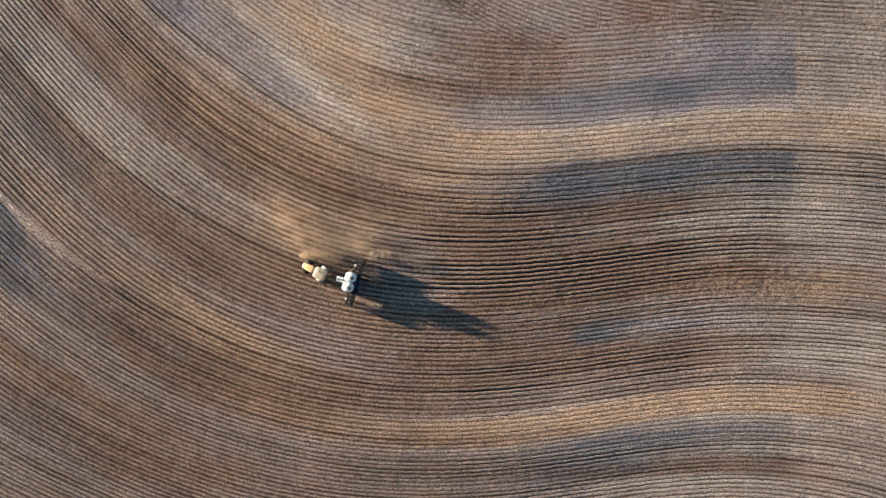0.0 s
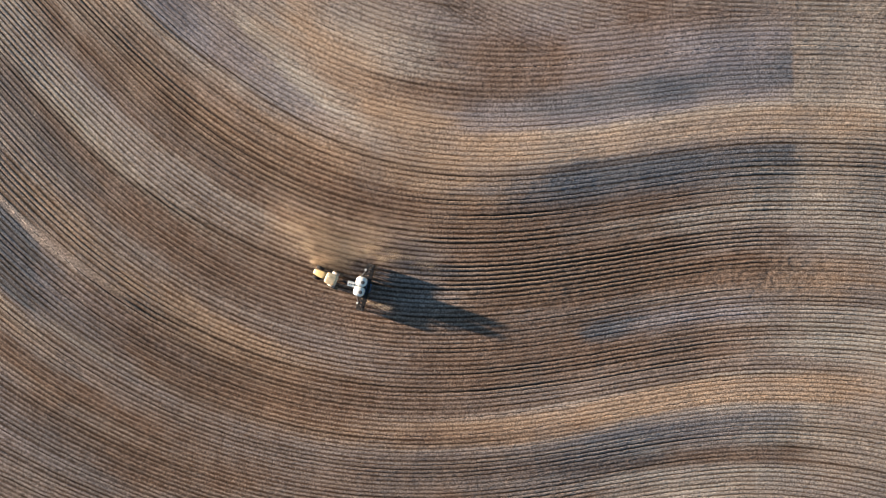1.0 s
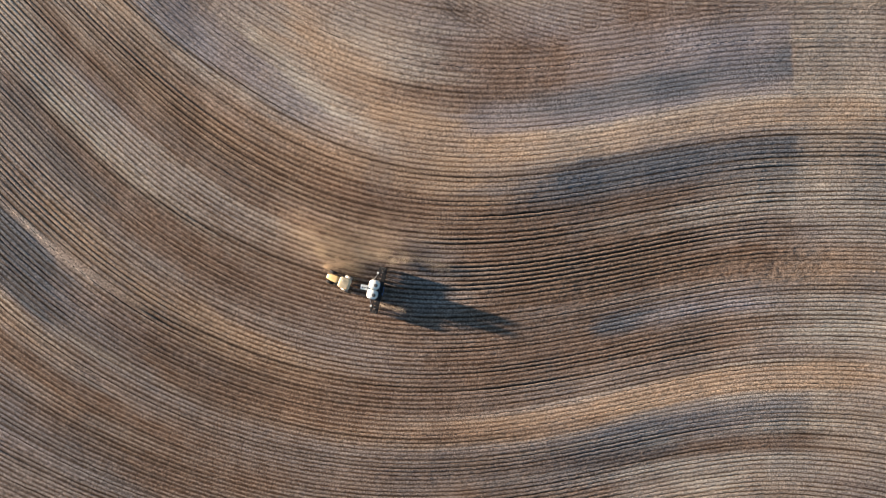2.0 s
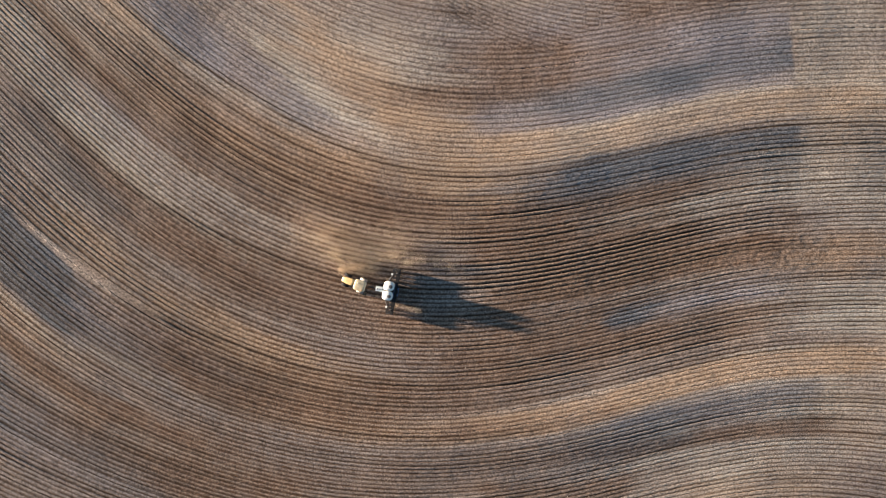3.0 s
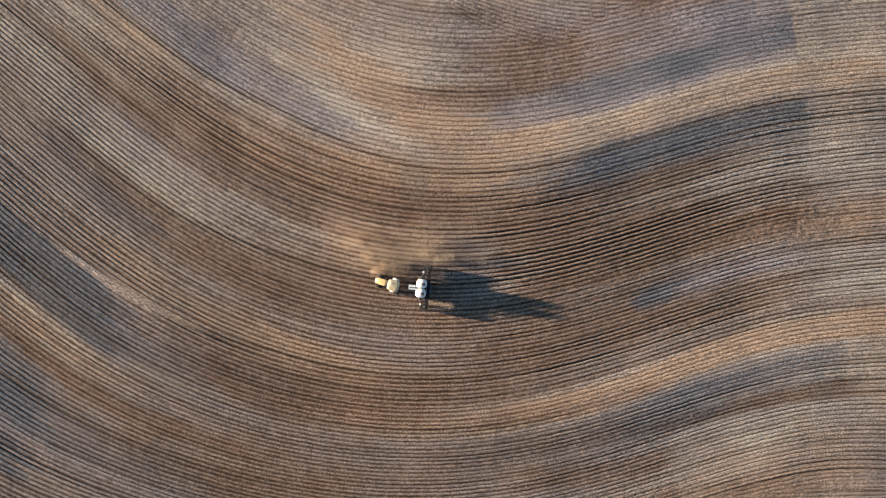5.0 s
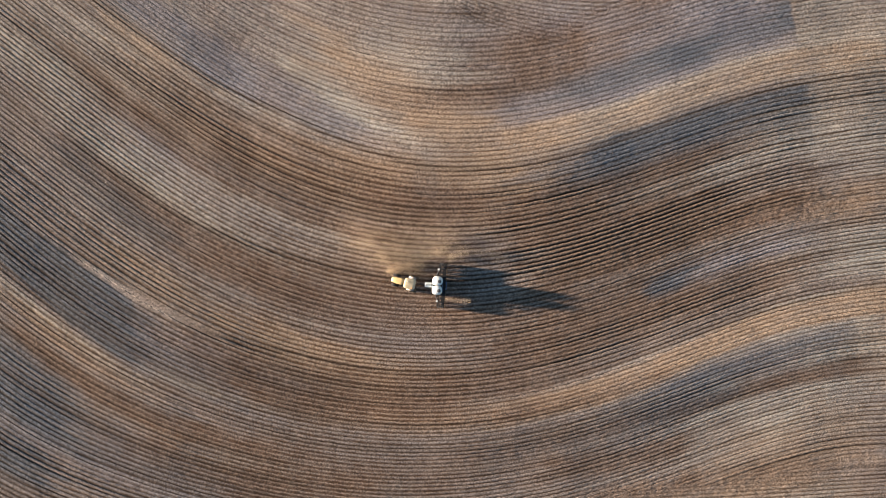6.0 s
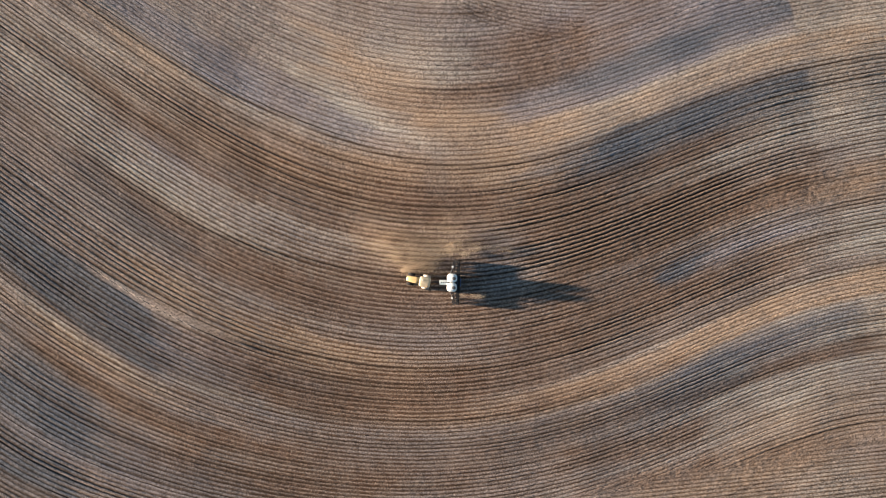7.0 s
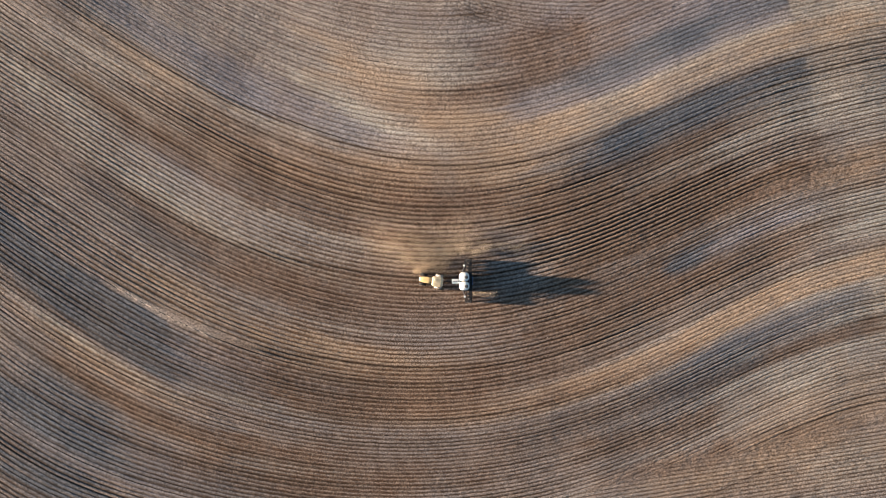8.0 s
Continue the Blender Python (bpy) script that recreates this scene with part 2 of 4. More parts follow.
def tones(x, y, p):
    f = Field(x, y, p)
    violet = (0.0
            + f.stroke((-46, -33, -21), (17.4, 18.1, 16.7), 2.3, 0.7, 2.0, 9)
            + f.stroke((-63, -55, -47, -38), (19.4, 17.9, 19.1, 19.0), 3.4, 0.6, 3.0, 9)
            + f.stroke((12, 22, 37, 52, 61), (23.8, 24.1, 24.1, 24.4, 24.4), 3.1, 0.7, 4.0, 14)
            + f.stroke((33, 47, 61), (30.0, 29.4, 29.1), 3.1, 0.4, 4.0, 14)
            + f.stroke((28, 40, 51), (-14.0, -13.9, -13.8), 2.0, 0.7, 2.5, 12)
            + f.stroke((17, 30), (-17.3, -17.5), 1.6, 0.5, 2.5, 9)
            + f.stroke((2, 8, 18), (18.0, 20.4, 21.6), 1.3, 0.4, 2.0, 9)
            + f.stroke((-75, -64, -54), (-27.2, -26.0, -26.6), 3.6, 0.7, 3.0, 12)
            + f.stroke((-72, -63, -52, -38), (-1.8, -2.4, -2.0, -2.0), 2.7, 0.35, 3.0, 14)
            + f.stroke((-67, -62, -57), (1.0, 1.0, 1.4), 1.8, 0.5, 2.5, 8)
            + f.stroke((1, 10, 21), (32.2, 32.7, 32.4), 2.7, 0.4, 4.0, 6)
            + f.stroke((23, 34, 46, 59), (-32.7, -33.6, -33.4, -32.6), 2.3, 0.25, 3.0, 13)
            + f.stroke((-53, -38, -22), (-16.8, -16.4, -15.0), 1.8, 0.3, 3.0, 14)
            + f.stroke((-2, 8, 22), (22.7, 22.0, 22.7), 2.0, 0.5, 4.0, 9)
            + f.stroke((7, 22, 42, 61), (28.0, 29.0, 29.3, 28.7), 6.8, 0.4, 6.0, 14)
            + f.stroke((-104, -92, -77), (-48.6, -47.9, -46.2), 5.0, 0.35, 6.0, 14)
            + f.stroke((8, 22, 37), (22.4, 22.7, 22.8), 2.7, 0.35, 4.0, 10)
            + f.stroke((8, 19, 35), (26.3, 26.1, 26.8), 3.4, 0.4, 4.0, 9)
            + f.stroke((16, 29, 41), (35.2, 34.3, 33.4), 3.8, 0.4, 5.0, 9))
    # tan bands: soil tone, with sunlit slopes painted in as warmer colour
    warm = (0.0
            + f.stroke((-27, -18, -10, -2), (28.3, 25.8, 22.6, 19.1), 3.8, 0.75, 7.0, 9)
            + f.stroke((-6, 4, 12), (16.6, 16.6, 17.4), 2.3, 0.3, 3.0, 9)
            + f.stroke((12, 27, 42, 52, 62, 74), (17.4, 17.3, 17.7, 17.9, 18.1, 17.3), 2.4, 0.48, 2.0, 12)
            + f.stroke((-28, -18, -8, 2), (12.2, 11.4, 11.2, 11.4), 2.2, 0.65, 3.0, 10)
            + f.stroke((-22, -10, 1), (6.3, 5.4, 5.8), 2.2, 0.55, 4.0, 10)
            + f.stroke((-69, -61, -53), (14.4, 13.6, 13.3), 1.6, 0.45, 2.0, 9)
            + f.stroke((-59, -46, -33), (7.0, 8.3, 8.1), 2.4, 0.45, 4.0, 12)
            + f.stroke((-6, 7, 17, 27, 37, 47, 57, 67), (-28.8, -28.7, -28.5, -28.0, -27.6, -27.4, -27.8, -27.9), 2.4, 0.78, 1.3, 13)
            + f.stroke((-30, -14, -2), (-29.9, -28.6, -28.5), 1.8, 0.3, 2.5, 14)
            + f.stroke((-44, -38, -31), (-21.9, -23.0, -23.4), 2.7, 0.55, 4.0, 8)
            + f.stroke((-72, -67, -59), (-17.7, -17.4, -17.8), 1.8, 0.5, 4.0, 8)
            + f.stroke((-57, -48, -36), (-20.3, -20.4, -20.6), 2.0, 0.42, 4.0, 10)
            + f.stroke((-52, -46, -36), (-17.0, -18.1, -19.2), 2.2, 0.5, 3.0, 9)
            + f.stroke((-92, -84, -75), (-34.1, -34.4, -34.4), 1.4, 0.55, 1.6, 10)
            + f.stroke((60, 66, 69), (-9.8, -9.1, -9.4), 2.7, 0.55, 3.0, 7)
            + f.stroke((72, 78), (-7.3, -8.1), 2.0, 0.45, 3.0, 7)
            + f.stroke((66, 78), (-25.7, -26.9), 2.3, 0.35, 3.0, 10)
            + f.stroke((25, 35, 46), (-52.2, -55.3, -55.8), 2.2, 0.35, 3.0, 8)
            + f.stroke((33, 45, 58), (-50.9, -52.0, -51.1), 6.0, 0.3, 6.0, 10)
            + f.stroke((64, 78), (11.1, 9.1), 4.5, 0.3, 6.0, 8)
            + f.stroke((62, 78), (27.0, 25.2), 10.8, 0.22, 8.0, 8)
            + f.stroke((-32, -18, -5, 4), (10.3, 11.0, 10.8, 11.5), 3.8, 0.5, 5.0, 9)
            + f.stroke((-16, -4, 7), (21.5, 19.5, 19.3), 3.2, 0.35, 5.0, 8)
            + f.stroke((30, 46, 63, 74), (-6.0, -7.0, -6.9, -6.9), 2.5, 0.34, 4.0, 12)
            + f.stroke((-80, -65, -51, -34), (-20.3, -20.3, -20.3, -19.1), 2.9, 0.4, 5.0, 12)
            + f.stroke((-62, -47, -31), (-27.6, -27.5, -26.2), 2.1, 0.32, 4.0, 12)
            + f.stroke((-48, -36, -21), (-28.3, -27.7, -27.7), 2.3, 0.4, 3.0, 12)
            + f.stroke((-32, -20, -19), (-0.6, -2.5, -9.5), 5.7, 0.3, 8.0, 14)
            + f.stroke((-47, -36, -24), (-17.1, -19.2, -21.2), 4.0, 0.35, 6.0, 12)
            + f.stroke((-22, -13, -2), (15.7, 14.7, 14.7), 2.0, 0.4, 4.0, 9)
            + f.stroke((-46, -36, -26), (6.9, 7.3, 7.2), 2.5, 0.3, 4.0, 9)
            + f.stroke((11, 31, 57), (-53.3, -56.0, -56.2), 6.0, 0.22, 8.0, 10)
            + f.stroke((13, 30, 52), (-54.2, -60.1, -63.9), 5.0, 0.35, 6.0, 12)
            + f.stroke((61, 78), (-36.5, -36.7), 5.4, 0.3, 8.0, 8))
    brown = (0.0
            + f.stroke((-59, -48, -36, -24, -12), (9.4, 9.5, 10.2, 10.2, 10.2), 3.4, 0.36, 3.0, 14)
            + f.stroke((-64, -56, -45, -31, -21), (2.4, 2.2, 2.3, 2.4, 1.9), 1.4, 0.36, 2.0, 12)
            + f.stroke((-14, -6, 4, 12), (24.1, 24.8, 25.0, 25.8), 1.4, 0.3, 2.5, 10)
            + f.stroke((1, 10, 21), (32.2, 32.7, 32.4), 2.3, 0.2, 4.0, 6)
            + f.stroke((31, 42, 53), (36.4, 35.2, 35.1), 2.2, 0.32, 4.0, 10)
            + f.stroke((-18, -2, 12), (7.0, 7.7, 6.7), 2.7, 0.4, 4.0, 14)
            + f.stroke((8, 22, 37, 54), (-5.7, -6.4, -6.5, -6.9), 2.5, 0.7, 2.6, 14)
            + f.stroke((8, 24, 42), (-0.7, -1.7, -1.7), 2.0, 0.45, 3.0, 14)
            + f.stroke((-3, 17, 32, 50), (-16.3, -17.7, -18.7, -18.8), 3.2, 0.4, 4.0, 16)
            + f.stroke((-58, -43, -26, -8, 8), (-25.1, -24.8, -23.9, -22.7, -22.3), 3.6, 0.42, 4.0, 20)
            + f.stroke((-45, -33, -20, -4), (-7.2, -7.4, -7.7, -12.7), 5.0, 0.42, 6.0, 18)
            + f.stroke((-72, -63, -52), (-9.4, -9.7, -9.3), 3.1, 0.4, 3.0, 14)
            + f.stroke((-58, -38, -13, 7), (-46.1, -40.8, -37.0, -36.5), 3.6, 0.24, 5.0, 18)
            + f.stroke((17, 34, 52, 62), (-36.4, -38.7, -39.2, -39.1), 1.4, 0.6, 2.0, 12)
            + f.stroke((-95, -88, -76, -60), (-37.3, -38.3, -38.4, -37.9), 1.4, 0.6, 1.8, 12)
            + f.stroke((-2, 9, 22), (-41.3, -43.1, -44.0), 2.2, 0.45, 3.0, 10)
            + f.stroke((0, 12, 20), (-48.1, -50.1, -51.8), 1.8, 0.5, 3.0, 8)
            + f.stroke((23, 35, 47), (-51.2, -54.8, -55.6), 2.2, 0.4, 3.0, 8)
            + f.stroke((-78, -66, -48), (-41.7, -42.8, -40.5), 5.4, 0.32, 6.0, 18)
            + f.stroke((9, 22, 32), (1.1, -4.5, -3.8), 5.4, 0.45, 6.0, 14)
            + f.stroke((6, 18, 28), (-11.2, -13.5, -14.8), 3.6, 0.5, 5.0, 12)
            + f.stroke((18, 32, 47), (7.3, 6.4, 6.7), 1.6, 0.5, 3.0, 14)
            + f.stroke((-8, 7, 22), (-29.1, -29.2, -29.6), 1.4, 0.4, 2.0, 12)
            + f.stroke((30, 46, 63, 74), (-5.4, -6.8, -7.1, -7.4), 2.7, 0.25, 4.0, 12)
            + f.stroke((-48, -36, -21), (-28.3, -27.7, -27.7), 2.3, 0.35, 3.0, 12)
            + f.stroke((-78, -69, -59, -44, -30), (4.4, 4.3, 4.6, 5.5, 6.1), 1.3, 0.35, 2.0, 12)
            + f.stroke((-8, 2, 17), (25.2, 25.2, 26.7), 1.8, 0.12, 4.0, 9)
            + f.stroke((2, 12, 27), (29.2, 29.1, 29.2), 3.6, 0.25, 6.0, 10)
            + f.stroke((-92, -78, -59, -44), (-36.3, -39.0, -40.0, -40.8), 8.6, 0.05, 8.0, 12)
            + f.stroke((-4, 14, 36), (27.1, 29.3, 31.3), 5.7, 0.14, 8.0, 10)
            + f.stroke((4, 20, 35), (4.1, 3.4, 3.6), 4.8, 0.3, 6.0, 12))
    # blue-grey bands: soil tone with the shade of slopes painted in
    blue_shade = (0.0
            + f.stroke((12, 22, 37, 52, 61), (23.4, 23.8, 24.1, 24.8, 25.3), 2.3, 0.38, 4.0, 12)
            + f.stroke((20, 28, 37), (11.8, 11.8, 11.8), 2.0, 0.9, 2.0, 7)
            + f.stroke((22, 37, 50, 61), (13.0, 12.6, 12.5, 12.4), 1.6, 0.72, 1.4, 8)
            + f.stroke((12, 27, 42, 55), (10.2, 9.2, 9.5, 9.5), 2.3, 0.4, 4.0, 14)
            + f.stroke((34, 42), (24.1, 24.3), 1.8, 0.5, 3.0, 7)
            + f.stroke((18, 27), (23.7, 24.1), 1.6, 0.35, 3.0, 8)
            + f.stroke((59, 62), (26.9, 27.0), 3.6, 0.45, 5.0, 3)
            + f.stroke((-98, -93, -86, -79), (-25.1, -26.5, -27.5, -27.8), 3.4, 1.4, 2.0, 9)
            + f.stroke((-99, -94), (-23.4, -24.9), 3.0, 0.8, 3.0, 9)
            + f.stroke((-78, -74), (-24.6, -24.6), 1.8, 0.5, 2.0, 7)
            + f.stroke((-78, -74, -69), (-11.0, -11.0, -11.0), 2.2, 0.45, 3.0, 9)
            + f.stroke((-104, -99, -93), (-46.7, -46.7, -46.9), 2.6, 0.55, 4.0, 8)
            + f.stroke((-109, -103, -99), (-54.9, -53.9, -53.8), 2.6, 0.6, 4.0, 8)
            + f.stroke((-109, -104), (-47.0, -46.0), 2.0, 0.4, 4.0, 8)
            + f.stroke((23, 34, 46, 59), (-32.7, -33.6, -33.4, -32.6), 1.7, 0.4, 2.0, 13)
            + f.stroke((19, 27, 34), (-36.5, -37.3, -37.6), 1.8, 0.4, 2.4, 8)
            + f.stroke((25, 31), (-13.5, -13.9), 1.6, 0.6, 2.4, 6)
            + f.stroke((28, 33), (-13.8, -13.5), 1.4, 0.5, 2.4, 6)
            + f.stroke((-78, -72, -65), (-46.8, -47.9, -49.0), 3.6, 0.34, 6.0, 12)
            + f.stroke((-78, -71), (-35.5, -36.0), 2.2, 0.34, 4.0, 12)
            + f.stroke((-100, -95, -88), (-43.0, -44.7, -45.2), 4.0, 0.45, 6.0, 10)
            + f.stroke((-104, -100, -94), (-36.6, -39.4, -41.5), 2.4, 0.35, 5.0, 10)
            + f.stroke((-107, -100), (-54.0, -53.6), 3.0, 0.4, 5.0, 8)
            + f.stroke((-100, -93, -87, -78), (-26.9, -26.7, -26.1, -26.9), 3.8, 0.8, 2.5, 6)
            + f.stroke((-76, -69, -61), (-28.6, -29.3, -28.8), 3.1, 0.4, 4.0, 9))
    pale = (0.0
            + f.stroke((-47, -33, -21), (17.4, 18.5, 17.5), 2.7, 0.32, 2.0, 9)
            + f.stroke((12, 27, 42, 52, 62, 74), (17.4, 17.3, 17.7, 17.9, 18.1, 17.3), 2.4, 0.3, 2.0, 12)
            + f.stroke((-76, -67, -57, -47, -36, -24), (-2.7, -3.8, -3.1, -2.5, -2.7, -3.1), 4.0, 0.44, 2.0, 16)
            + f.stroke((-33, -22, -14), (23.2, 20.4, 18.0), 1.6, 0.5, 3.5, 8)
            + f.stroke((-22, -10, -2, 8), (30.6, 29.3, 29.8, 29.3), 3.6, 0.2, 6.0, 14)
            + f.stroke((15, 32, 47, 62, 77), (19.6, 20.2, 20.7, 21.3, 20.3), 1.3, 0.35, 2.0, 16)
            + f.stroke((65, 78), (27.1, 26.0), 12.6, 0.36, 8.0, 6)
            + f.stroke((64, 78), (3.7, 1.7), 5.4, 0.26, 8.0, 8)
            + f.stroke((65, 78), (-19.1, -20.7), 4.0, 0.42, 8.0, 8)
            + f.stroke((61, 78), (-36.5, -36.7), 4.5, 0.4, 8.0, 8)
            + f.stroke((27, 42, 57), (2.9, 2.5, 3.0), 2.3, 0.28, 4.0, 14)
            + f.stroke((45, 55, 64), (-25.0, -25.0, -25.2), 0.5, 0.5, 1.0, 9)
            + f.stroke((-93, -86, -78), (-32.7, -33.0, -33.6), 0.9, 0.5, 1.2, 10)
            + f.stroke((-68, -59, -52), (-31.1, -30.0, -30.3), 0.7, 0.45, 1.0, 9)
            + f.stroke((33, 41, 51), (-37.1, -44.9, -43.9), 4.0, 0.35, 5.0, 8)
            + f.stroke((39, 52), (-62.4, -62.9), 4.0, 0.42, 4.0, 9)
            + f.stroke((-78, -66, -52), (-39.6, -41.2, -41.1), 2.3, 0.3, 4.0, 14)
            + f.stroke((-30, -18, -8, 2), (26.4, 25.5, 22.9, 20.0), 4.0, 0.2, 7.0, 8)
            + f.stroke((28, 43, 60), (-44.4, -46.8, -45.9), 5.5, 0.25, 6.0, 10)
            + f.stroke((22, 42, 60), (35.6, 31.8, 32.1), 3.6, 0.1, 6.0, 12)
            + f.stroke((52, 64, 78), (-17.4, -16.3, -17.9), 4.5, 0.3, 6.0, 10)
            + f.stroke((52, 64, 78), (7.3, 6.5, 5.4), 3.6, 0.2, 6.0, 10)
            + f.stroke((64, 78), (-2.9, -3.9), 8.1, 0.1, 8.0, 8)
            + f.stroke((50, 64), (-34.5, -33.4), 6.0, 0.3, 6.0, 8)
            + f.stroke((58, 67, 77), (11.5, 12.1, 11.1), 3.8, 0.3, 6.0, 8)
            + f.stroke((-87, -73, -59), (3.1, 5.8, 7.3), 5.9, 0.25, 6.0, 14)
            + f.stroke((-67, -53, -39), (12.0, 13.2, 13.5), 2.9, 0.2, 4.0, 12))
    blue_shade, violet = blue_shade * between(x, -200, 62.3, 0.7), violet * between(x, -200, 62.3, 1.0)
    wedge = between(p, np.interp(x, (-86, -79, -73.5, -69.5, -65, -56), (-22.9, -22.8, -23.0, -22.6, -22.1, -21.6)),
                    np.interp(x, (-86, -79, -73, -65, -56), (-22.6, -21.8, -21.3, -20.9, -21.3)), 0.6) * between(x, -83, -58, 4)
    edge = np.abs(y - np.interp(x, *SOUTH))
    spot = lambda cx, cy, rx, ry: smooth(1.4 - np.hypot((x - cx) / rx, (y - cy) / ry) + f.drift)
    rough = np.clip(0.8 * spot(62, -6, 7, 3.5) + 0.7 * spot(50, -6, 5, 3) + 0.6 * spot(19, -9, 6, 4)
                    + smooth(1.3 - edge / 3.0) * smooth((x + 6) / 10) * (0.1 + 0.7 * value_noise(x, y, 2.4, 44)), 0, 1)
    blush = value_noise(x, y, 10.0, 63) * 0.6 + value_noise(x, y, 3.4, 64) * 0.4
    warm = warm + 0.12 * smooth((blush - 0.55) / 0.3)
    brown = brown + 0.15 * smooth((value_noise(x, y, 12.0, 65) * 0.6 + value_noise(x, y, 4.0, 66) * 0.4 - 0.52) / 0.3)
    mottle = value_noise(x, y, 7.0, 61) * 0.7 + value_noise(x, y, 2.6, 62) * 0.3
    blue_shade = blue_shade + 0.14 * smooth((mottle - 0.58) / 0.25)
    blue_shade = np.minimum(blue_shade, 0.8) * (1 - 0.9 * wedge)
    one = lambda v: np.clip(v, 0, 0.9)
    brown, pale = 1.4 * brown, 1.25 * pale
    return one(warm), one(brown), one(blue_shade), np.clip(one(pale) + 0.05 * wedge, 0, 0.95), one(violet), wedge, rough


def relief(x, y, p):
    """Gentle swells of the land, along and across the rows."""
    swell = 0.55 * np.exp(-((p + 31.2) / 6.0) ** 2) + 0.45 * np.exp(-((p - 14.6) / 6.5) ** 2) + 0.3 * np.exp(-((p + 22.5) / 5.0) ** 2) * smooth((-40 - x) / 25)
    return swell + 1.1 * (value_noise(x, y, 45.0, 21) - 0.5) + 0.16 * (value_noise(x, y, 9.0, 22) - 0.5)


PROFILE = np.array([(0.00, -0.048), (0.10, -0.040), (0.20, -0.014), (0.34, 0.007), (0.54, 0.012), (0.73, 0.005), (0.82, -0.010), (0.91, -0.039)])
BROAD = np.array([0.0, 0.2, 0.6, 0.7, 0.15, 0.2, 0.7, 0.3])          # how much wider the painted groove shade gets in the west and on brown
GROOVE_SHADE = np.array([1.0, 0.95, 0.62, 0.14, 0.0, 0.0, 0.28, 0.85])        # shade painted along the groove of each row


def comb(level, column):
    """A row's cross-section, looked up by level."""
    place = (level / ROW) % 1.0
    return np.interp(place, np.append(PROFILE[:, 0], 1.0), np.append(column, column[0]))


def field_height(x, y, p, ridge, wedge, rough, seed):
    rng = np.random.default_rng(seed)
    ridge = ridge * (1 - wedge) * (1 - 0.45 * rough)
    lumps = (value_noise(x, y, 0.55, 31) - 0.5) * (0.026 + 0.03 * rough) + (value_noise(x, y, 1.4, 32) - 0.5) * (0.02 + 0.03 * rough)
    return relief(x, y, p) + ridge - 0.012 * wedge + lumps + rng.normal(0, 0.009, x.shape)


def build_ground():
    xs = np.arange(LEFT, RIGHT + STEP / 2, STEP)
    rows, per = np.arange(LOW, HIGH), len(PROFILE)
    rng = np.random.default_rng(3)
    shift, depth = rng.normal(0, 0.035, len(rows)), np.clip(rng.normal(1.0, 0.36, len(rows)), 0.4, 1.9) * np.where(rows % 2 == 0, 1.15, 0.88)
    deep = rng.random(len(rows)) < 0.10
    depth[deep] *= 1.45
    levels = ((rows + shift)[:, None] + PROFILE[None, :, 0]).ravel() * ROW
    ys = np.empty((len(levels), len(xs)))
    for i, x in enumerate(xs):
        inner = np.linspace(-92, 88, 901)
        p = line_value(x, inner)
        p = np.maximum.accumulate(p + 0.0) + 1e-4 * np.arange(len(p))
        q = np.concatenate([[p[0] - 200], p, [p[-1] + 200]])
        ys[:, i] = np.interp(levels, q, np.concatenate([[-292], inner, [288]]))
    X = np.broadcast_to(xs, ys.shape)
    P = np.broadcast_to(levels[:, None], ys.shape)
    wander = 0.06 * (value_noise(X, P, 6.0, 11) - 0.5) + 0.11 * (value_noise(X, P, 0.9, 12) - 0.5)
    Y = ys + wander
    warm, brown, blue_shade, pale, violet, wedge, rough = tones(X, Y, P)
    even = 0.7 * np.clip(between(P, 14.5, 90, 3.0) * smooth((X + 90) / 20) + between(P, -31.6, -25.2, 1.0) * smooth((X + 40) / 20), 0, 1)        # evenly worked strips
    each = (np.repeat(depth, per)[:, None] * (1 - even) + 0.95 * even) * (0.65 + 0.7 * value_noise(X, P * 0.6, 7.0, 13))
    west_wide = smooth((4 - X) / 45) * between(P, -90, 9, 4.0)                      # in the west: grooves deeper, their painted shade wider
    each = each * (1 + 0.35 * west_wide)
    each = each * (1 - 0.3 * between(P, 14, 90, 4.0) * smooth((X + 5) / 20))     # rows made shallower there, for the low contrast of haze
    number = P / ROW + 0.5
    long_way = value_noise(X / 34.0, number / 1.05, 1.0, 14) * 0.5 + value_noise(X / 11.0, number / 0.9, 1.0, 15) * 0.28 + value_noise(X / 19.0, number / 0.42, 1.0, 18) * 0.22
    long_way = long_way + 0.10 * between(P, -10, 9, 4.0) * between(X, 5, 66, 16.0) - 0.17 * between(P, 14, 90, 4.0) * smooth((X + 80) / 20) - 0.13 * between(P, -7.0, 1.4, 1.0) * smooth((-26 - X) / 10) + 0.06 * between(P, -90, -24, 4.0) * smooth((-10 - X) / 30)
    long_way = long_way + 0.10 * between(P, -24.5, -17, 3.0) * between(X, 2, 50, 16.0) - 0.25 * between(P, -31.6, -25.2, 1.0) * smooth((X + 30) / 20)
    long_way = long_way + 0.14 * between(P, -8.0, -2.5, 2.0) * between(X, 0, 38, 14.0) + 0.10 * between(P, 3.0, 10.5, 2.0) * between(X, -66, -14, 16.0)
    seam = seams(X, P)
    coarse = np.clip(between(P, -10, 9, 4.0) * between(X, -2, 52, 16.0) + between(P, -24.5, -16, 3.0) * between(X, 2, 50, 16.0) + between(P, 3.0, 11, 2.0) * between(X, -66, -10, 16.0), 0, 1)
